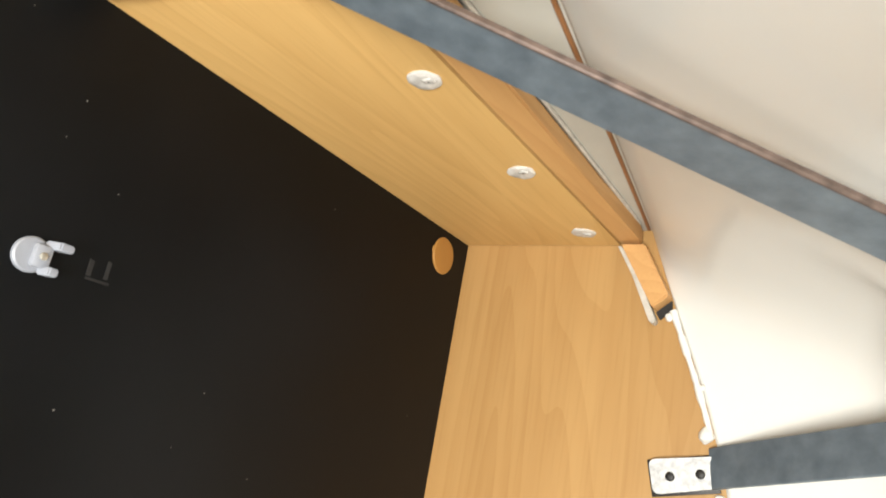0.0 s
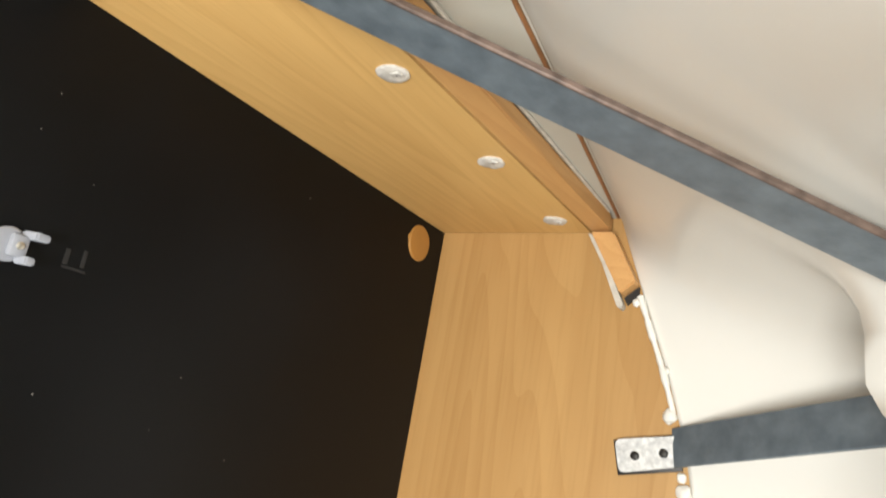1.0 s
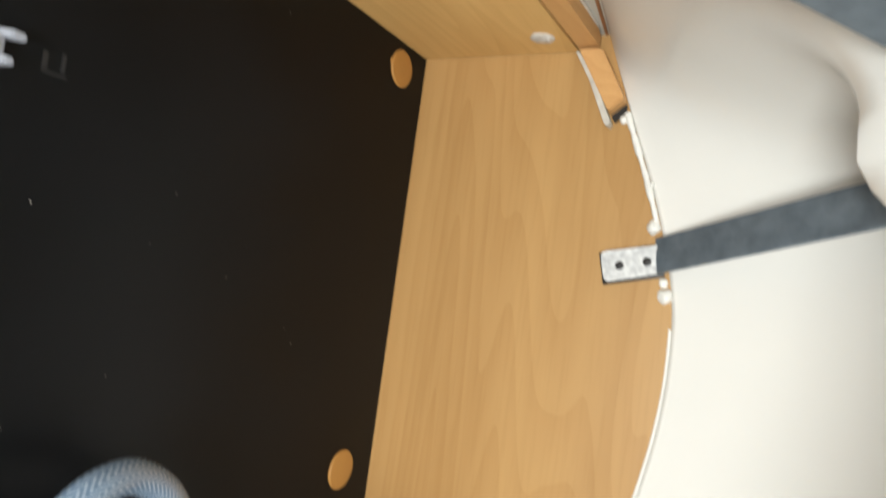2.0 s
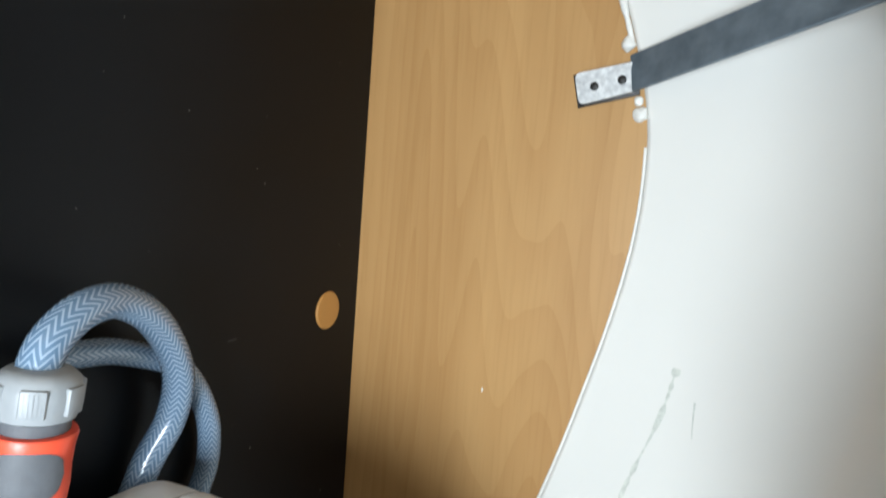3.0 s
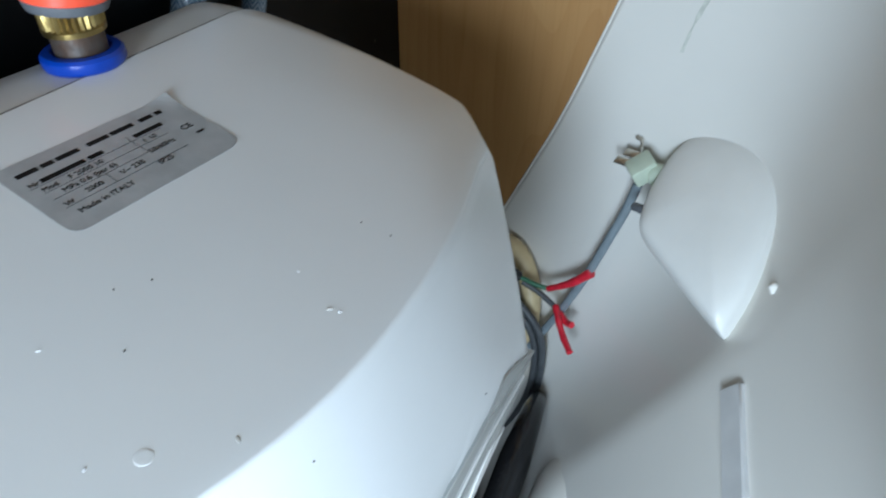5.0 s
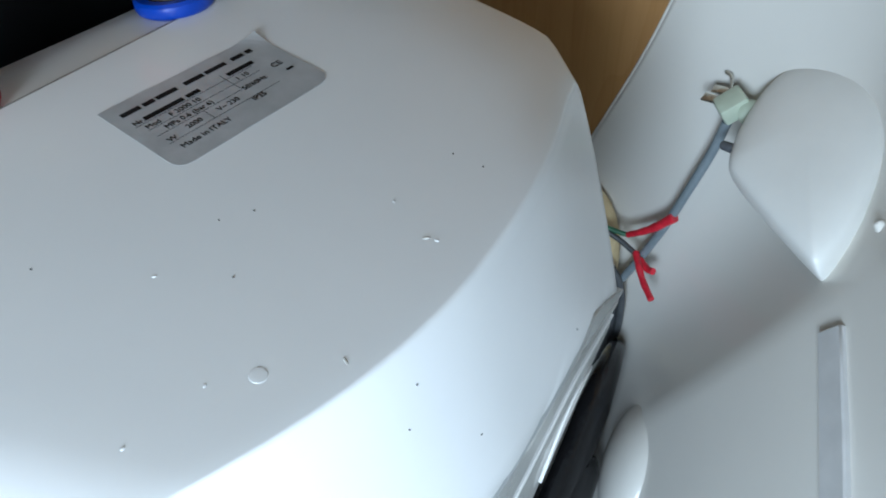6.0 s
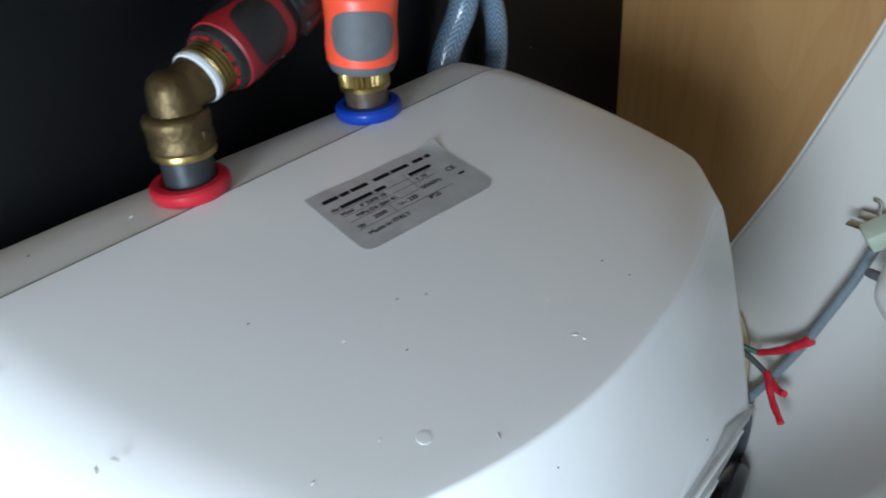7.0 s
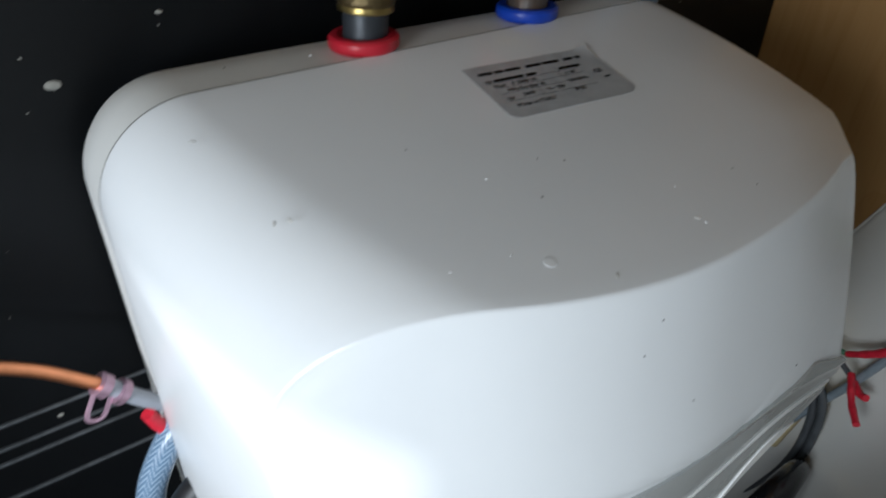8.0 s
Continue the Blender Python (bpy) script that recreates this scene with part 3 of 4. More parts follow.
for a in ((0.004, 0.058, 0.0155, 0.0157), (0.006, 0.058, 0.0198, 0.0200), (0.006, 0.045, 0.0243, 0.0245), (0.006, 0.058, 0.0303, 0.0305), (0.0445, 0.0447, 0.0120, 0.0240), (0.026, 0.0262, 0.0245, 0.0303), (0.0655, 0.0690, 0.0262, 0.0275)):
    bar_on_label(*a, name="ruled_line")


def build_ring(name, mat, x, y, parent, label):
    m = pose(x, y, 0.008)
    return part(name, lathe([(0.0125, -0.002), (0.0156, 0.0), (0.0162, 0.0014), (0.0160, 0.0044), (0.0148, 0.0056), (0.0118, 0.0058), (0.0110, 0.0042)], 48, m), mat, parent, label)


# ---- cold side: nipple, brass adaptor, click connector, hose ----
CX, CY = 0.048, -0.3215
part("nipple", lathe([(0.0102, 0.004), (0.0102, 0.0225)], 32, pose(CX, CY, 0.0)), M_PIPE, heater, "rusty grey pipe nipple")
adaptor = thing("brass_adaptor", "knurled bright brass thread adaptor on the cold pipe", "pipe fitting")
part("knurled_collar", lathe([(0.0098, 0.0205), (0.0118, 0.0212), (0.0120, 0.0232), (0.0116, 0.0236), (0.0120, 0.0240), (0.0120, 0.0302), (0.0114, 0.0310)], 120, pose(CX, CY, 0.0), ridge=(0.0238, 0.0302, 0.10, 30)), M_GOLD, adaptor)
part("thread", lathe([(0.0110, 0.0305), (0.0110, 0.036)], 32, pose(CX, CY, 0.0)), M_GOLD, adaptor)


def build_connector(name, label, m, body_mat, grip_mat, nut_mat, grips=2):
    """Quick-click hose connector along local z: sleeve with oval grips, collar and ribbed nut."""
    c = thing(name, label, "hose connector")
    c.matrix_world = m
    part("base_collar", lathe([(0.0135, 0.0), (0.0158, 0.0006), (0.0168, 0.003), (0.0168, 0.005), (0.0160, 0.006)], 48), grip_mat, c)
    part("sleeve", lathe([(0.0158, 0.004), (0.0176, 0.0052), (0.0180, 0.012), (0.0175, 0.021), (0.0178, 0.030), (0.0186, 0.0355), (0.0180, 0.037), (0.0150, 0.0372)], 56), body_mat, c, "coloured plastic sleeve")
    for g in range(grips):
        a0 = math.pi * 2 * g / grips
        bm = bmesh.new()
        nu, nv = 22, 14
        rowsg = []
        for i in range(nu + 1):
            row = []
            for j in range(nv + 1):
                p, q = 2 * i / nu - 1, 2 * j / nv - 1
                lim = (1 - abs(p) ** 2.6) ** (1 / 2.6) if abs(p) < 1 else 0.0
                a = a0 + p * 0.95
                h = 0.0205 + q * lim * 0.0115
                r = 0.0183 + 0.0005 * (1 - max(abs(p), abs(q)) ** 4)
                row.append(bm.verts.new((r * math.cos(a), r * math.sin(a), h)))
            rowsg.append(row)
        for A, B in zip(rowsg, rowsg[1:]):
            for j in range(nv):
                bm.faces.new((A[j], A[j + 1], B[j + 1], B[j]))
        bmesh.ops.remove_doubles(bm, verts=bm.verts, dist=1e-6)
        part("grip", bm, grip_mat, c, "grey rubber oval grip")
    part("neck", lathe([(0.0135, 0.0365), (0.0150, 0.0375), (0.0150, 0.0425), (0.0135, 0.043)], 40), grip_mat, c, "dark grey neck")
    nut = part("nut", lathe([(0.0140, 0.0425), (0.0168, 0.0435), (0.0178, 0.049), (0.0178, 0.055), (0.0168, 0.0605), (0.0135, 0.0635), (0.0098, 0.064)], 96, None, (0.0435, 0.0605, 0.015, 8)), nut_mat, c, "light grey ribbed nut")
    for k in range(6):
        part("nut_lug", box(0.0150, 0.0186, -0.0052, 0.0052, 0.0465, 0.0590, bevel=0.0009, m=pose(0, 0, 0, 0, 0, 60 * k - 2)), nut_mat, nut)
    for k in range(5):
        a = -0.035 + (k - 2) * 0.095
        part("nut_rib", box(0.0175, 0.0190, -0.00035, 0.00035, 0.0480, 0.0575, m=pose(0, 0, 0, 0, 0, math.degrees(a))), nut_mat, nut, smooth=False)
    return c


cold = build_connector("hose_connector", "orange and grey plastic hose connector on the cold pipe", pose(CX, CY, 0.0298, -6.5, 0, -38) @ Matrix.Diagonal((0.93, 0.93, 0.93, 1)), M_ORANGE, M_GRIP, M_NUT)
bm = tube([(0.048, -0.3165, 0.084), (0.0472, -0.309, 0.098), (0.043, -0.291, 0.1080), (0.037, -0.267, 0.1075), (0.031, -0.240, 0.091), (0.025, -0.219, 0.060),
           (0.018, -0.2165, 0.030), (0.0125, -0.230, 0.001), (0.0105, -0.242, -0.04), (0.0105, -0.25, -0.14)], 0.0088, 28)
tagged(part("garden_hose", bm, M_HOSE), "clear braided bluish hose looping down behind the heater", "hose", "clear braided hoses")

# ---- hot side: nipple, brass elbow, thread, click connector, hose ----
HX, HYR = 0.046, -0.4168
build_ring("blue_ring", M_BLUE, CX, CY, heater, "blue plastic cold water ring")
build_ring("red_ring", M_RED, HX, HYR, heater, "red plastic hot water ring")
part("nipple", lathe([(0.0102, 0.004), (0.0102, 0.0265)], 32, pose(HX, HYR, 0.0, -4)), M_NIPPLE, heater, "dark grey pipe nipple")
elbow = thing("brass_elbow", "dull brass elbow fitting with white thread tape", "pipe fitting")
DIR = Vector((-0.027, 0.11, 0.028)).normalized()
BEND = Vector((HX, HYR + 0.0044, 0.0457))
part("flange", lathe([(0.0110, 0.0252), (0.0124, 0.0258), (0.0127, 0.0270), (0.0123, 0.0284)], 40, pose(HX, HYR, -0.002, -4)), M_GOLD, elbow, "bright brass bead")
part("socket", lathe([(0.0119, 0.0278), (0.0126, 0.0290), (0.0130, 0.0300), (0.0127, 0.0312), (0.0125, 0.0330), (0.0126, 0.0368), (0.0130, 0.0385), (0.0130, 0.0405), (0.0124, 0.0420), (0.0104, 0.0432)], 48, pose(HX, HYR, -0.002, -4)), M_BRASS, elbow, "ridged brass socket")
for k in range(2):
    part("cast_mark", box(0.0118, 0.0130, -0.0016, 0.0016, 0.0332, 0.0366, bevel=0.0003, m=pose(HX, HYR, -0.002, -4) @ pose(0, 0, 0, 0, 0, 22 + 24 * k)), M_BRASS, elbow)
part("bend", lathe([(0.0102, 0.0420), (0.0096, 0.0436), (0.0095, 0.0485), (0.0091, 0.0525), (0.0077, 0.0560), (0.0048, 0.0582), (0.0012, 0.0589)], 36, pose(HX, HYR + 0.0006, -0.002, -4)), M_BRASS, elbow)
part("outlet", lathe([(0.0080, -0.002), (0.0094, 0.004), (0.0095, 0.010), (0.0102, 0.0125), (0.0102, 0.0145)], 36, axis_pose(BEND, DIR)), M_BRASS, elbow)
am = axis_pose(BEND + DIR * 0.0120, DIR)
part("thread_tape", lathe([(0.0090, 0.0), (0.0108, 0.0004), (0.0112, 0.002), (0.0108, 0.0034)], 36, am), M_TAPE, elbow, "white thread tape")
prof = [(0.0094, 0.003)]
for k in range(4):
    prof += [(0.0113, 0.0042 + 0.0021 * k), (0.0113, 0.0048 + 0.0021 * k), (0.0092, 0.0055 + 0.0021 * k)]
part("thread", lathe(prof + [(0.0098, 0.0135)], 36, am), M_GOLD, elbow, "bright brass thread")
hot = build_connector("hose_connector", "dark red and black hose connector on the brass elbow", axis_pose(BEND + DIR * 0.0240, DIR) @ pose(0, 0, 0, 0, 0, 40) @ Matrix.Diagonal((0.86, 0.86, 0.93, 1)), M_CRIMSON, M_BLACK, M_BLACK, 3)
for k in range(12):
    a = 30 * k
    part("slot", box(0.0125, 0.0145, -0.0024, 0.0024, -0.0006, 0.0004, m=pose(0, 0, 0, 0, 0, a)), M_CRIMSON, hot, smooth=False)
end = BEND + DIR * 0.082
bm = tube([end, end + DIR * 0.010, (0.0175, -0.290, 0.0785), (0.016, -0.270, 0.0785), (0.015, -0.246, 0.0740), (0.0145, -0.208, 0.057), (0.013, -0.184, 0.023), (0.011, -0.179, -0.010),
           (0.0105, -0.188, -0.035), (0.0105, -0.200, -0.08), (0.0105, -0.21, -0.16)], 0.0072, 28)
tagged(part("garden_hose", bm, M_HOSE), "thinner clear braided hose arching behind the cold connector", "hose", "clear braided hoses")
for ob in (cold, hot):
    ob["group"] = "hose connectors"

# ---- overhead: batten, edging, screws, steel bars ----


def prism(outline, axis, a, b, bevel=0.0):
    """Prism over an outline; axis y: outline in (x, z); axis z: outline in (x, y)."""
    bm = bmesh.new()
    put = (lambda p, h: (p[0], h, p[1])) if axis == "y" else (lambda p, h: (p[0], p[1], h))
    lo = [bm.verts.new(put(p, a)) for p in outline]
    hi = [bm.verts.new(put(p, b)) for p in outline]
    bm.faces.new(lo)
    bm.faces.new(list(reversed(hi)))
    for i in range(len(outline)):
        j = (i + 1) % len(outline)
        bm.faces.new((lo[i], hi[i], hi[j], lo[j]))
    if bevel:
        bmesh.ops.bevel(bm, geom=list(bm.edges), offset=bevel, segments=2, affect="EDGES")
    return bm


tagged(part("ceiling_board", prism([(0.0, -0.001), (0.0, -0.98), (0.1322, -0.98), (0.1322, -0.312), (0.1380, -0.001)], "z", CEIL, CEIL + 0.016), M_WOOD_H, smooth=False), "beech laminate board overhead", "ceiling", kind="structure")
batten = thing("batten", "pine batten screwed along the overhead board", "batten")
part("rail", prism([(0.1405, -0.005), (0.1347, -0.3125), (0.1555, -0.3125), (0.1562, -0.10), (0.1575, -0.018), (0.156, -0.005)], "z", CEIL - 0.0012, CEIL + 0.010, 0.0012), M_BATTEN, batten)
part("upright", prism([(0.1425, CEIL - 0.0032), (0.1605, CEIL - 0.0032), (0.1812, 0.3730), (0.1702, 0.3635)], "y", -0.015, -0.0006, 0.0012), M_BATTEN, batten)
# thin dark slab in place of the shade below the upright's end
part("end_shade", prism([(0.1702, 0.3628), (0.1812, 0.3722), (0.1815, 0.3660), (0.1735, 0.3575)], "y", -0.003, -0.0004, 0.0003), M_DARK, batten, "dark sliver put in for the shade of the gap under the upright")
tagged(part("edge_strip", prism([(0.1385, CEIL - 0.003), (0.1412, CEIL - 0.003), (0.1550, 0.392), (0.1722, 0.3560), (0.1705, 0.3530), (0.1675, 0.3545), (0.1525, 0.388)], "y", -0.010, -0.0004, 0.0006), M_EDGE), "torn cream edging strip beside the batten", "edging strip")
tagged(part("edge_strip", tube([(0.1570, -0.312, CEIL + 0.0113), (0.1570, -0.20, CEIL + 0.0113), (0.1572, -0.085, CEIL + 0.0113), (0.157, -0.02, CEIL + 0.0113)], 0.0013, 8, 4), M_EDGE), "cream edging line along the batten", "edging strip")
cross = thing("cross_board", "short beech laminate board across the batten's end with a brass screw", "board")
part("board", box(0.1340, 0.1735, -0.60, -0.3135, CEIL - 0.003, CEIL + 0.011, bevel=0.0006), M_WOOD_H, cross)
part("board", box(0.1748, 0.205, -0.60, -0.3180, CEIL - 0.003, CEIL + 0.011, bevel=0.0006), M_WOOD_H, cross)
part("screw", lathe([(0.0030, 0.0), (0.0028, -0.0012), (0.0012, -0.0016)], 14, pose(0.1740, -0.3215, CEIL - 0.003)), M_GOLD, cross, "brass screw")
trim_pts = [(shell(-s, 0.427) - 0.002, -s, 0.427) for s in (0.004, 0.04, 0.09, 0.15, 0.22, 0.30, 0.40)]
tagged(part("trim", tube(trim_pts, 0.0013, 8, 6), M_TRIM), "brown edge trim along the top of the shell", "trim", kind="structure")
for x, y, a in ((0.116, -0.254, 12), (0.118, -0.143, -20), (0.119, -0.032, 35)):
    cap = thing("screw_cover", "round white plastic screw cover under the overhead board", "screw cover", "white screw covers overhead")
    cap.matrix_world = pose(x, y, CEIL, 180, 0, a)
    bm = lathe([(0.0092, 0.0), (0.0094, 0.0006), (0.0086, 0.0012), (0.005, 0.0014)], 28)
    for v in bm.verts:
        f = 1 + 0.10 * noise.noise(Vector((v.co.x * 190 + a, v.co.y * 190, 0.3)))
        v.co.x, v.co.y = v.co.x * f, v.co.y * f * 0.93
        v.co.z += 0.0009 * max(0.0, noise.noise(Vector((v.co.x * 150, v.co.y * 150 + a, 0.9)))) if v.co.z > 0.0002 else 0.0
    disc = part("disc", bm, M_SCREWCAP, cap)
    part("tab", box(-0.001, 0.0058, -0.0021, 0.0021, 0.0004, 0.0018, bevel=0.0006, m=pose(0, 0, 0, 0, -7, 20)), M_SCREWCAP, disc)
    part("screw", lathe([(0.0009, 0.0014), (0.0008, 0.0022)], 12, pose(0.003, 0.001, 0)), M_DARK, disc)


def build_bar(name, label, pts, width, face, thick=0.003):
    bar = thing(name, label, "steel bar", "galvanised steel bars")
    part("bar", strip(pts, width, thick, face), M_STEEL, bar)
    return bar


upper = build_bar("steel_bar", "galvanised flat steel bar across the recess with rusty edge", [(0.085, -0.3855, 0.4172), (0.40, -0.169, 0.3068)], 0.0240, (-0.3, -0.35, -0.9))
part("end_plate", box(-0.032, 0.055, -0.011, 0.011, 0.0, 0.003, bevel=0.0008, m=pose(0.040, -0.3635, CEIL - 0.0045, 0, 0, 10)), M_STEEL, upper)
for dx in (-0.02, 0.004):
    part("screw", lathe([(0.0045, 0.0), (0.0035, -0.0016), (0.0015, -0.002)], 14, pose(0.040, -0.3635, CEIL - 0.0045, 0, 0, 10) @ pose(dx, 0, 0)), M_SCREW, upper)
d = (Vector((0.40, -0.169, 0.3068)) - Vector((0.085, -0.3855, 0.4172))).normalized()
nrm = (Vector((-0.3, -0.35, -0.9)) - Vector((-0.3, -0.35, -0.9)).dot(d) * d).normalized()
off = nrm.cross(d) * 0.0119
if off.z < 0:
    off = -off
part("rusty_edge", strip([Vector((0.085, -0.3855, 0.4172)) + off + nrm * 0.0006, Vector((0.40, -0.169, 0.3068)) + off + nrm * 0.0006], 0.0022, 0.0034, (-0.3, -0.35, -0.9)), M_RUST, upper, "rusty pale edge")

lower = build_bar("steel_bar", "galvanised flat steel bar bolted to the wooden end panel", [(0.2155, -0.005, 0.2600), (0.226, -0.0105, 0.2630), (0.352, -0.098, 0.2930)], 0.0265, (-0.57, -0.8, 0.05))
pm = pose(0.1977, -0.0032, 0.2534, 0, -13.5, 0)
plate = []
for cx, cz, a0, r in ((0.0195, 0.0085, 0, 0.0015), (-0.0162, 0.0070, 90, 0.0042), (-0.0162, -0.0070, 180, 0.0042), (0.0195, -0.0085, 270, 0.0015)):
    plate += [(cx + r * math.cos(radians(a0 + 18 * k)), cz + r * math.sin(radians(a0 + 18 * k))) for k in range(6)]
bm_plate = prism(plate, "y", -0.0028, 0.0)
bmesh.ops.transform(bm_plate, matrix=pm, verts=bm_plate.verts)
# dark sheet, a little larger than the plate, drawing the shadow round it
part("plate_shade", box(-0.0222, 0.022, 0.0004, 0.0026, -0.0128, 0.0112, bevel=0.0004, m=pm), M_DARK, lower, "dark sheet put in for the shadow gap behind the plate")
end_plate = part("end_plate", bm_plate, M_ZINC, lower, "scuffed whitish end plate")
for x, z in ((0.1905, 0.2508), (0.2095, 0.2556)):
    part("bolt", lathe([(0.0031, 0.0), (0.0031, 0.0012), (0.0022, 0.0018)], 14, pose(x, -0.0058, z, 90)), M_DARK, end_plate)

# ---- sealant along the panel and shell ----
rng = random.Random(4)
bead = [(rim(z) - 0.0008, -0.0015, z) for z in [-0.45 + 0.02 * k for k in range(34)]]
tagged(part("sealant_bead", tube(bead, 0.0011, 8, 3), M_SEAL), "thin white sealant bead along the curved joint", "sealant", kind="structure")
bead = [(rim(z) - 0.0022, -0.002, z) for z in [0.285 + 0.01 * k for k in range(9)]]
wob = [0.75 + 0.5 * rng.random() for _ in range(60)]
tagged(part("sealant_foam", tube(bead, 0.0023, 10, 3, wobble=lambda i: wob[i]), M_SEAL), "thick uneven white foam along the joint", "sealant")
for x, z, r in ((0.2105, 0.281, 0.0052), (0.2215, 0.2415, 0.0034), (0.2240, 0.2325, 0.0052), (0.1800, 0.3600, 0.0032), (0.206, 0.312, 0.0022)):
    bm = bmesh.new()
    bmesh.ops.create_icosphere(bm, subdivisions=3, radius=r)
    for v in bm.verts:
        v.co *= 1 + 0.28 * noise.noise(v.co * 260 + Vector((x * 900, z * 700, 0)))
        v.co.y *= 0.7
    bmesh.ops.translate(bm, verts=bm.verts, vec=(x, -0.002, z))
    tagged(part("foam_blob", bm, M_SEAL), "small lump of white foam on the joint", "foam lump", "foam lumps")

M_RIB = material("dark_grey_rib", (0.055, 0.058, 0.062), 0.55, vary=0.4, scale=160)

# ---- black wall: cover caps, clip, specks, ribs ----
for y, z, tab in ((-0.038, 0.393, True), (-0.043, 0.065, False)):
    cap = thing("cover_cap", "round orange-brown plastic cover cap on the black wall", "cover cap", "cover caps on the black wall")
    part("disc", lathe([(0.0152, 0.0), (0.0155, 0.0008), (0.0146, 0.0018), (0.010, 0.0021)], 40, pose(0, y, z, 0, 90, 0)), M_CAP, cap)
    if tab:
        part("burr", box(0.0, 0.0012, y - 0.0165, y - 0.0145, z - 0.001, z + 0.0035, bevel=0.0003), M_CAP, cap)

clip = thing("pipe_clip", "white plastic open pipe clip screwed to the black wall", "pipe clip")
clip.matrix_world = pose(0.0, -0.3485, 0.2910) @ Matrix.Diagonal((0.8, 0.8, 0.8, 1))
part("base", lathe([(0.0098, 0.0), (0.0098, 0.0022), (0.0088, 0.003)], 32, pose(0, 0, 0, 0, 90, 0)), M_CLIP, clip)
part("block", box(0.002, 0.0075, -0.001, 0.0085, -0.0065, 0.0065, bevel=0.0016), M_CLIP, clip)
part("jaw", prism([(0.003, 0.004), (0.003, 0.0105), (0.012, 0.0120), (0.012, 0.0065)], "z", -0.0095, -0.0050, 0.0008), M_CLIP, clip)
part("jaw", prism([(0.003, 0.004), (0.003, 0.0125), (0.012, 0.0165), (0.012, 0.0085)], "z", 0.0050, 0.0095, 0.0008), M_CLIP, clip)
part("screw", lathe([(0.0022, 0.0072), (0.0020, 0.0084), (0.001, 0.0088)], 14, pose(0, 0.0035, 0, 0, 90, 0)), M_SCREW, clip)

bm = bmesh.new()
for _ in range(70):
    y, z = -rng.uniform(0.03, 0.62), rng.uniform(-0.2, 0.40)
    r = rng.choice((0.00025, 0.0003, 0.0004, 0.0006))
    vs = [bm.verts.new((0.0004, y + r * math.cos(a) * rng.uniform(0.5, 1.4), z + r * math.sin(a) * rng.uniform(0.5, 1.4))) for a in (0.3, 1.5, 2.7, 3.9, 5.2)]
    f = bm.faces.new(vs)
tagged(part("dust_specks", bm, M_FLECK, smooth=False), "pale dust specks on the black wall", "dust", kind="stuff")
for y, z, r in ((-0.539, 0.0, 0.0036), (-0.491, 0.023, 0.0016), (-0.584, -0.171, 0.0016)):
    tagged(part("paint_fleck", lathe([(r, 0.0), (r * 0.8, 0.0008), (r * 0.4, 0.0010)], 9, pose(0.0002, y, z, 0, 90, 0) @ Matrix.Diagonal((0.6, 1.0, 1, 1))), M_FLECK), "small cream paint fleck stuck on the black wall", "paint fleck", "paint flecks")
bm = bmesh.new()
for k in range(26):
    a, b = rng.uniform(0, 6.28), rng.uniform(0.2, 1.3)
    p = Vector((0.002, -0.337, 0.037))
    q = p + 0.006 * Vector((abs(math.cos(b)) * 0.5, math.cos(a), math.sin(a)))
    s = Vector((0.0004, 0.0006, 0.0006))
    bm.faces.new([bm.verts.new(v) for v in (p - s, p + s, q)])
tagged(part("fibre_tuft", bm, M_SCREWCAP, smooth=False), "frayed pale fibre tuft on the black wall", "fibre tuft")
for z in (-0.163, -0.178, -0.188, -0.213):
    tagged(part("wall_rib", box(0.0, 0.0022, REAR + 0.01, -0.005, z - 0.0009, z + 0.0009, bevel=0.0006), M_RIB), "narrow raised rib along the black wall", "wall rib", kind="structure")

# ---- copper tube and lower hose beside the heater ----
copper = thing("copper_tube", "thin copper tube with a mauve hose clamp", "pipe")
part("tube", tube([(0.05, -0.80, 0.03), (0.05, -0.66, -0.055), (0.05, -0.592, -0.092), (0.05, -0.562, -0.119)], 0.0030, 16, 6), M_COPPER, copper)
part("clamp", lathe([(0.004, 0.0), (0.0058, 0.0005), (0.0058, 0.005), (0.004, 0.0055)], 20, axis_pose((0.05, -0.5635, -0.1175), (0, 0.6, -0.8))), M_MAUVE, copper, "mauve metal clamp")
part("clamp", lathe([(0.004, 0.0), (0.0062, 0.0005), (0.0062, 0.004), (0.004, 0.0045)], 20, axis_pose((0.05, -0.557, -0.1255), (0, 0.6, -0.8))), M_MAUVE, copper, "mauve metal clamp")
part("sleeve", tube([(0.05, -0.562, -0.118), (0.05, -0.552, -0.132), (0.05, -0.535, -0.150)], 0.0040, 16, 6), M_CLIP, copper, "pale tube sleeve")
part("clamp_ear", tube([(0.053, -0.566, -0.120), (0.056, -0.572, -0.130), (0.054, -0.566, -0.134), (0.052, -0.560, -0.126)], 0.0012, 8, 6), M_MAUVE, copper)
tagged(part("red_tap_lever", tube([(0.05, -0.548, -0.147), (0.05, -0.545, -0.156), (0.05, -0.540, -0.167)], 0.0036, 12, 5), M_SLEEVE), "short red plastic lever beside the heater", "lever")
tagged(part("garden_hose", tube([(0.05, -0.525, -0.150), (0.052, -0.544, -0.170), (0.054, -0.559, -0.198), (0.056, -0.565, -0.24), (0.056, -0.55, -0.32), (0.056, -0.52, -0.42), (0.056, -0.50, -0.50)], 0.0075, 24, 8), M_HOSE), "clear braided hose dropping beside the heater", "hose", "clear braided hoses")
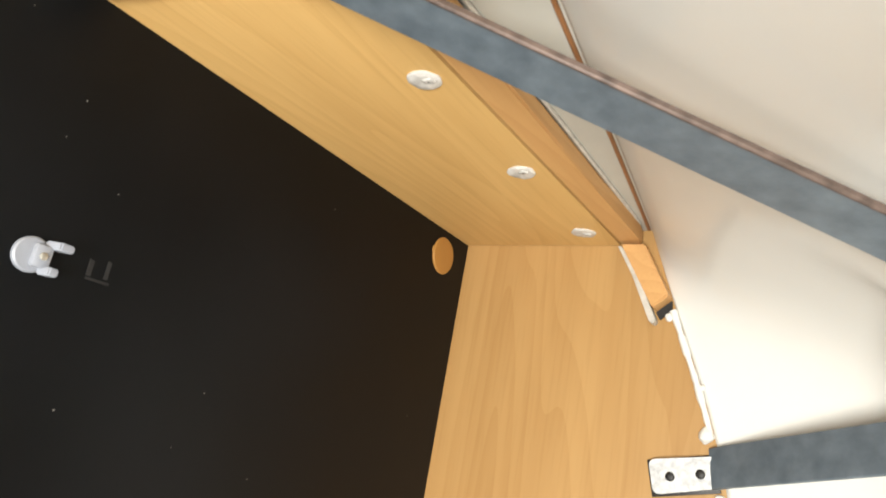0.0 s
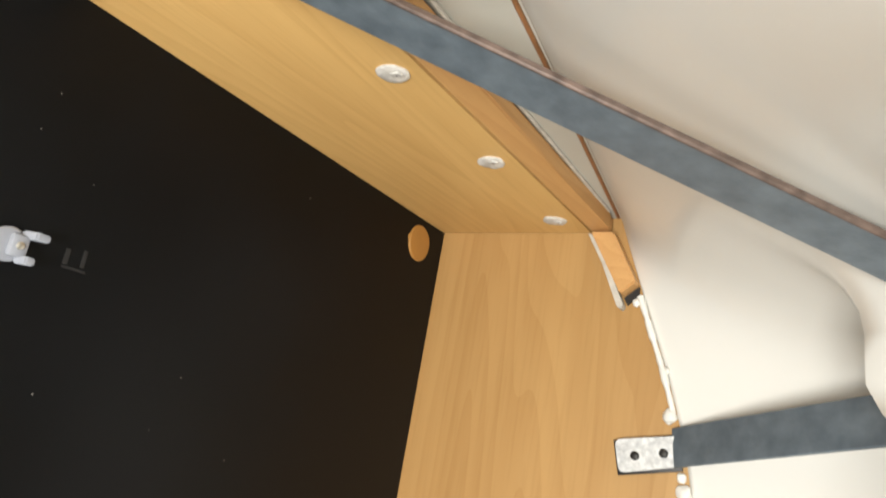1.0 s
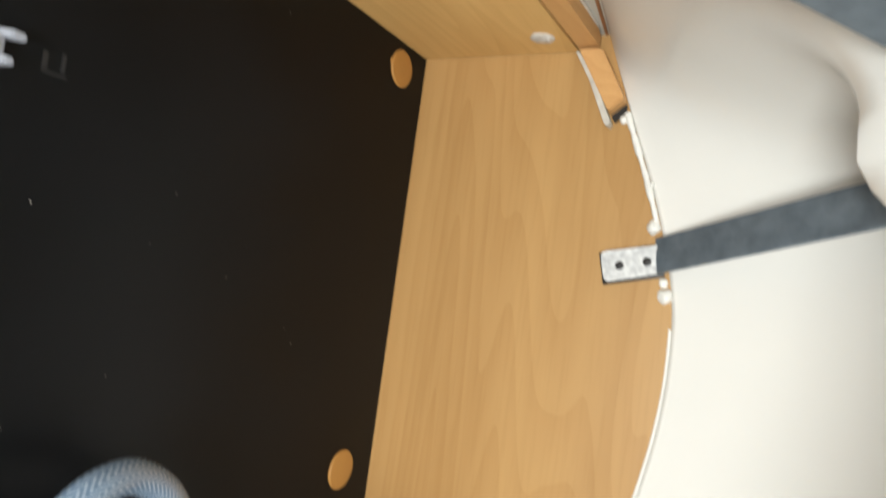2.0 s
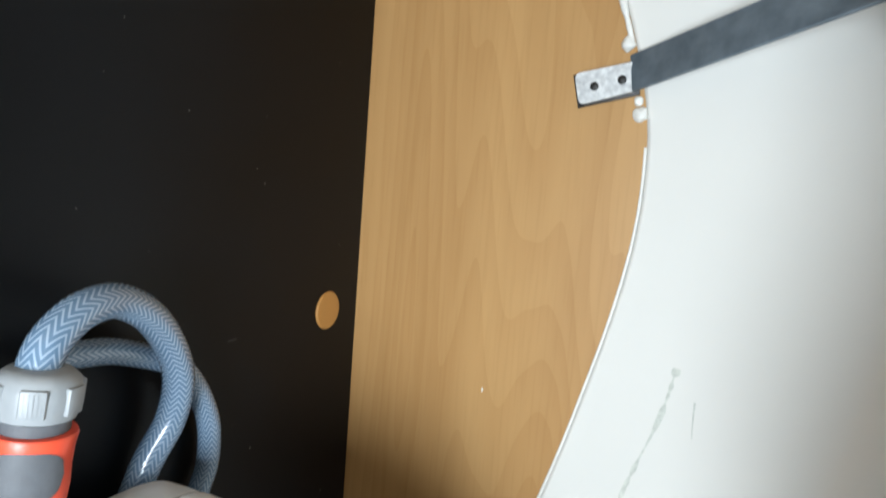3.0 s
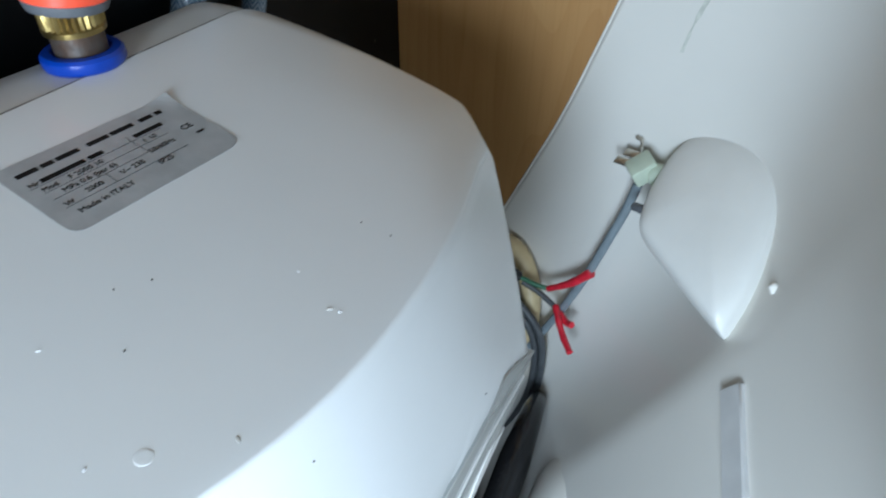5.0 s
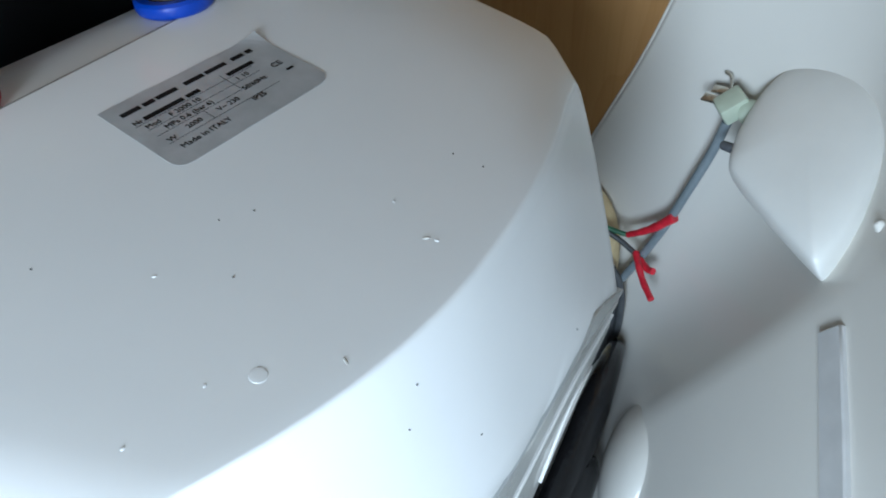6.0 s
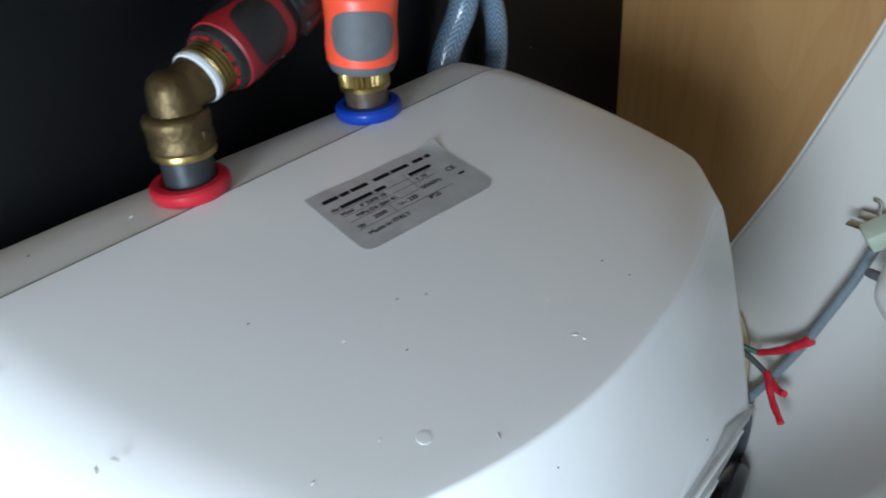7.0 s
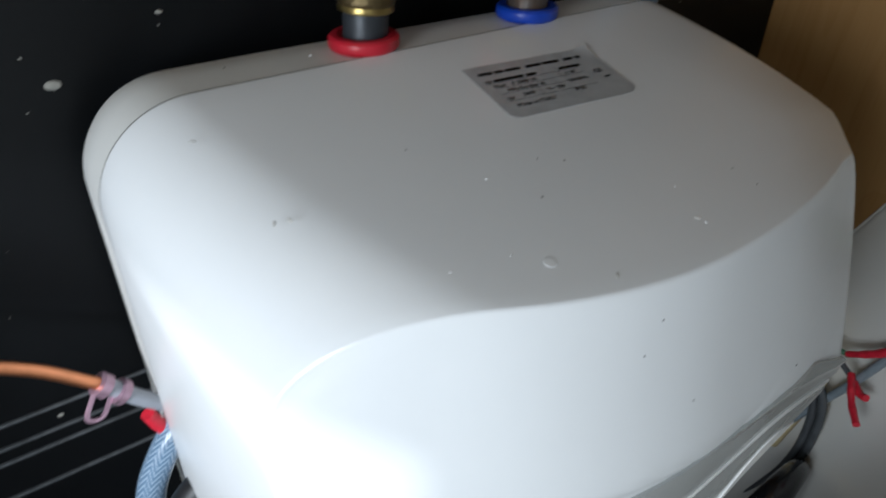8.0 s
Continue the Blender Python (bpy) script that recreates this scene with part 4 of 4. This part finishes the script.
tagged(part("black_hose", tube([(0.078, -0.515, -0.168), (0.075, -0.545, -0.190), (0.073, -0.558, -0.225), (0.078, -0.55, -0.32), (0.078, -0.53, -0.50)], 0.0085, 20, 8), M_BLACK), "black rubber hose dropping beside the heater", "hose")

# ---- lamp housing on the shell, with cables ----
LU, LV, LN = Vector((0.601, -0.794, -0.093)), Vector((0.691, 0.458, 0.56)), Vector((-0.402, -0.401, 0.823))
LO = Vector((0.218, -0.032, -0.150))
LM = Matrix((( LU.x, LV.x, LN.x, LO.x), (LU.y, LV.y, LN.y, LO.y), (LU.z, LV.z, LN.z, LO.z), (0, 0, 0, 1)))
lamp = thing("lamp_housing", "white plastic wedge-shaped lamp housing with exposed terminals", "lamp")
lamp.matrix_world = LM @ pose(0, 0, 0.009)
outline = [(0.0760, -0.0105), (0.1575, -0.0005), (0.1605, 0.0010), (0.1610, 0.0045), (0.150, 0.0225), (0.1387, 0.0346), (0.121, 0.0505), (0.1009, 0.0630), (0.080, 0.0715), (0.0597, 0.0735), (0.040, 0.0690), (0.026, 0.0590), (0.0190, 0.0450), (0.0225, 0.0320), (0.034, 0.0165), (0.052, 0.0), (0.068, -0.0095)]
outline = [(0.1605 + (u - 0.1605) * 1.05, 0.001 + (v - 0.001) * 1.08) for u, v in outline]
bm = bmesh.new()
mid = Vector((0.074, 0.037, 0))
rings = []
for f, h in ((0.93, -0.030), (1.0, -0.022), (1.01, -0.010), (1.0, -0.004), (0.97, 0.0015), (0.90, 0.0045), (0.78, 0.0070), (0.6, 0.0090), (0.4, 0.0102), (0.2, 0.0108)):
    rings.append([bm.verts.new(((p[0] - mid.x) * f * 1.0 + mid.x, (p[1] - mid.y) * f * 1.12 + mid.y + 0.002, h)) for p in outline])
for a, b in zip(rings, rings[1:]):
    for i in range(len(outline)):
        j = (i + 1) % len(outline)
        bm.faces.new((a[i], a[j], b[j], b[i]))
bm.faces.new(list(reversed(rings[0])))
bm.faces.new(rings[-1])
ob = part("shade", bm, M_WHITE, lamp, "smooth white plastic shade")
sub = ob.modifiers.new("round", "SUBSURF")
sub.levels = sub.render_levels = 2
part("terminal_block", box(0.006, 0.024, 0.000, 0.020, -0.010, 0.005, bevel=0.002), M_PALE, lamp, "pale green nylon terminal block")
part("collar", lathe([(0.008, 0.0), (0.009, 0.002), (0.008, 0.010)], 20, axis_pose((0.022, 0.014, -0.007), (0.7, 0.7, 0))), M_PALE, lamp)
for v0, h in ((-0.001, 0.002), (0.009, -0.001)):
    part("terminal", box(-0.014, 0.002, v0 - 0.007, v0 - 0.0005, h - 0.001, h + 0.0006, bevel=0.0005, m=pose(0.008, 0.008, 0.002, 0, 0, 30)), M_SCREW, lamp, "bright metal terminal")
part("terminal", tube([(0.006, 0.012, 0.000), (-0.004, 0.019, 0.003), (-0.012, 0.018, 0.003)], 0.0012, 8, 6), M_SCREW, lamp)
part("pin", lathe([(0.0030, 0.0), (0.0034, 0.004), (0.0032, 0.0125), (0.0026, 0.0135)], 14, axis_pose((0.054, -0.002, -0.004), (-1, -0.6, 0.1))), M_GRIP, lamp, "grey plastic pin")

cable = thing("cable", "grey sheathed cable from the lamp with red taped wire ends", "cable")
part("sheath", tube([(0.231, -0.046, -0.152), (0.226, -0.047, -0.178), (0.218, -0.05, -0.208), (0.206, -0.05, -0.250), (0.190, -0.052, -0.295), (0.173, -0.055, -0.335), (0.158, -0.06, -0.37)], 0.0036, 16), M_CABLE, cable)
part("red_sleeve", tube([(0.175, -0.048, -0.278), (0.187, -0.050, -0.268), (0.198, -0.052, -0.257), (0.211, -0.053, -0.241)], 0.0034, 12, 8, wobble=lambda i: 0.75 + 0.02 * i + 0.05 * math.sin(i * 0.9)), M_SLEEVE, cable, "red heat-shrink sleeve")
part("red_sleeve", tube([(0.186, -0.055, -0.288), (0.193, -0.066, -0.292), (0.201, -0.075, -0.299), (0.213, -0.089, -0.302)], 0.0034, 12, 8, wobble=lambda i: 0.85 + 0.06 * math.sin(i * 0.8)), M_SLEEVE, cable, "red heat-shrink sleeve")
part("red_sleeve", tube([(0.191, -0.058, -0.292), (0.200, -0.064, -0.294), (0.206, -0.068, -0.291)], 0.0030, 12, 6), M_SLEEVE, cable, "red heat-shrink sleeve")
part("wire", tube([(0.150, -0.052, -0.272), (0.163, -0.049, -0.277), (0.177, -0.047, -0.279)], 0.0022, 10, 6), M_GREEN, cable, "green wire")
part("wire", tube([(0.152, -0.052, -0.276), (0.170, -0.052, -0.283), (0.188, -0.056, -0.290)], 0.0024, 10, 6), M_DCABLE, cable, "dark wire")
part("plug", lathe([(0.0045, 0.0), (0.0052, 0.002), (0.0052, 0.018), (0.0040, 0.020)], 16, axis_pose((0.132, -0.055, -0.264), (0.95, 0.05, -0.35))), M_BLACK, cable, "black cable plug")
for k, (dx, dz) in enumerate(((-0.004, 0.0), (-0.011, -0.004))):
    pts = [(0.135 + dx, -0.060, -0.285 + dz), (0.160 + dx, -0.058, -0.300 + dz), (0.181 + dx, -0.060, -0.325 + dz), (0.187 + dx, -0.062, -0.365 + dz), (0.183 + dx, -0.066, -0.41 + dz), (0.165 + dx, -0.07, -0.47 + dz)]
    tagged(part("cable", tube(pts, 0.0036, 14, 8), M_DCABLE), "dark grey cable looping down beside the heater", "cable", "dark cables")
tagged(part("drain_tube", tube([(0.10, -0.014, -0.275), (0.128, -0.020, -0.268), (0.150, -0.030, -0.288), (0.160, -0.045, -0.330), (0.150, -0.06, -0.40)], 0.0095, 20, 8), M_BEIGE), "beige flexible tube in the corner behind the heater", "tube")
black_box = thing("black_pipe", "glossy black plastic pipe under the heater", "pipe")
part("run", tube([(0.185, -0.055, -0.410), (0.193, -0.10, -0.372), (0.199, -0.15, -0.362), (0.202, -0.20, -0.378), (0.204, -0.26, -0.392), (0.205, -0.33, -0.40), (0.205, -0.45, -0.41)], 0.0135, 20, 6, wobble=lambda i: 0.45 + 0.55 * min(1.0, i / 14)), M_GLOSSBLACK, black_box)
part("sleeve", tube([(0.203, -0.205, -0.385), (0.207, -0.215, -0.392), (0.210, -0.27, -0.402), (0.210, -0.36, -0.415)], 0.0185, 24, 6, wobble=lambda i: 0.75 + 0.25 * min(1.0, i / 5)), M_GLOSSBLACK, black_box, "wider glossy black sleeve")

# made-up hump that catches light, for the bright patch at the foot of the shell
bm = bmesh.new()
bmesh.ops.create_uvsphere(bm, u_segments=40, v_segments=24, radius=1.0)
bmesh.ops.transform(bm, matrix=pose(0.247, -0.180, -0.392, 0, 12, 8) @ Matrix.Diagonal((0.027, 0.062, 0.050, 1)), verts=bm.verts)
tagged(part("bright_patch_hump", bm, M_HULL), "smooth cream hump added for the bright patch at the shell's foot", "boss")

# moulded grey rib and marks on the shell
rib_pts = [(shell(y, z) - 0.0015, y, z) for y, z in ((-0.192, -0.172), (-0.219, -0.182), (-0.246, -0.191), (-0.270, -0.199), (-0.305, -0.211))]
fs = (shell(-0.241, -0.190) - shell(-0.239, -0.190)) / 0.002
fz = (shell(-0.24, -0.189) - shell(-0.24, -0.191)) / 0.002
tagged(part("moulded_rib", strip(rib_pts, 0.0172, 0.0045, (-1.0, -fs, fz)), M_RIBW), "pale grey flat moulded rib on the shell", "rib")


def ribbon(points, width, lift):
    """Thin uneven film lying on the shell along (y, z) points; width is a function of the index."""
    pts = spline([(y, z, 0.0) for y, z in points], 14)
    bm = bmesh.new()
    rowsr = []
    for i, p in enumerate(pts):
        w = width(i)
        rowsr.append([bm.verts.new((shell(p.x + k * w, p.y) - h * lift, p.x + k * w, p.y)) for k, h in ((-1, 0.2), (-0.4, 1.0), (0.4, 1.0), (1, 0.2))])
    for a, c in zip(rowsr, rowsr[1:]):
        for k in range(3):
            bm.faces.new((a[k], a[k + 1], c[k + 1], c[k]))
    return bm


drip_w = lambda i: max(0.00025, 0.00042 + 0.0006 * noise.noise(Vector((i * 0.27, 0.4, 0.0))) + (0.0005 if i < 4 else 0.0))
tagged(part("dried_drip", ribbon(((-0.0145, 0.062), (-0.0150, 0.040), (-0.0150, 0.017), (-0.0143, -0.015), (-0.0142, -0.039), (-0.0150, -0.061)), drip_w, 0.0004), M_DRIP), "pale greenish dried drip down the shell", "drip mark")
tagged(part("dried_drip", ribbon(((-0.0212, 0.043), (-0.0225, 0.031), (-0.0240, 0.019)), lambda i: 0.0003, 0.0003), M_DRIP), "short faint dried drip beside the longer one", "drip mark")
x, z = 0.1232, 0.0133
tagged(part("paint_fleck", box(x - 0.0006, x + 0.0006, -0.0006, 0.0, z - 0.0018, z + 0.0018, bevel=0.0003), M_SEAL), "tiny white fleck on the wooden end panel", "paint fleck", "paint flecks")
bm = bmesh.new()
bmesh.ops.create_icosphere(bm, subdivisions=3, radius=0.0036)
for v in bm.verts:
    v.co *= 1 + 0.4 * noise.noise(v.co * 300)
bmesh.ops.translate(bm, verts=bm.verts, vec=(shell(-0.149, -0.131), -0.149, -0.131))
tagged(part("foam_blob", bm, M_SEAL), "small lump of white foam on the shell", "foam lump", "foam lumps")

# faint rubbed marks on the black wall
M_RUB = material("rubbed_mark", (0.010, 0.0105, 0.011), 0.6, vary=0.4, scale=300)
for y, z, w, h in ((-0.3215, 0.2935, 0.0012, 0.0075), (-0.3130, 0.2945, 0.0010, 0.0085), (-0.3165, 0.2885, 0.0060, 0.0012), (-0.15, 0.06, 0.004, 0.0015), (-0.30, -0.01, 0.0022, 0.0012)):
    tagged(part("rub_mark", box(0.0, 0.0003, y - w, y + w, z - h / 2, z + h / 2, bevel=0.0001), M_RUB, smooth=False), "faint grey rubbed mark on the black wall", "rub mark", "rub marks")
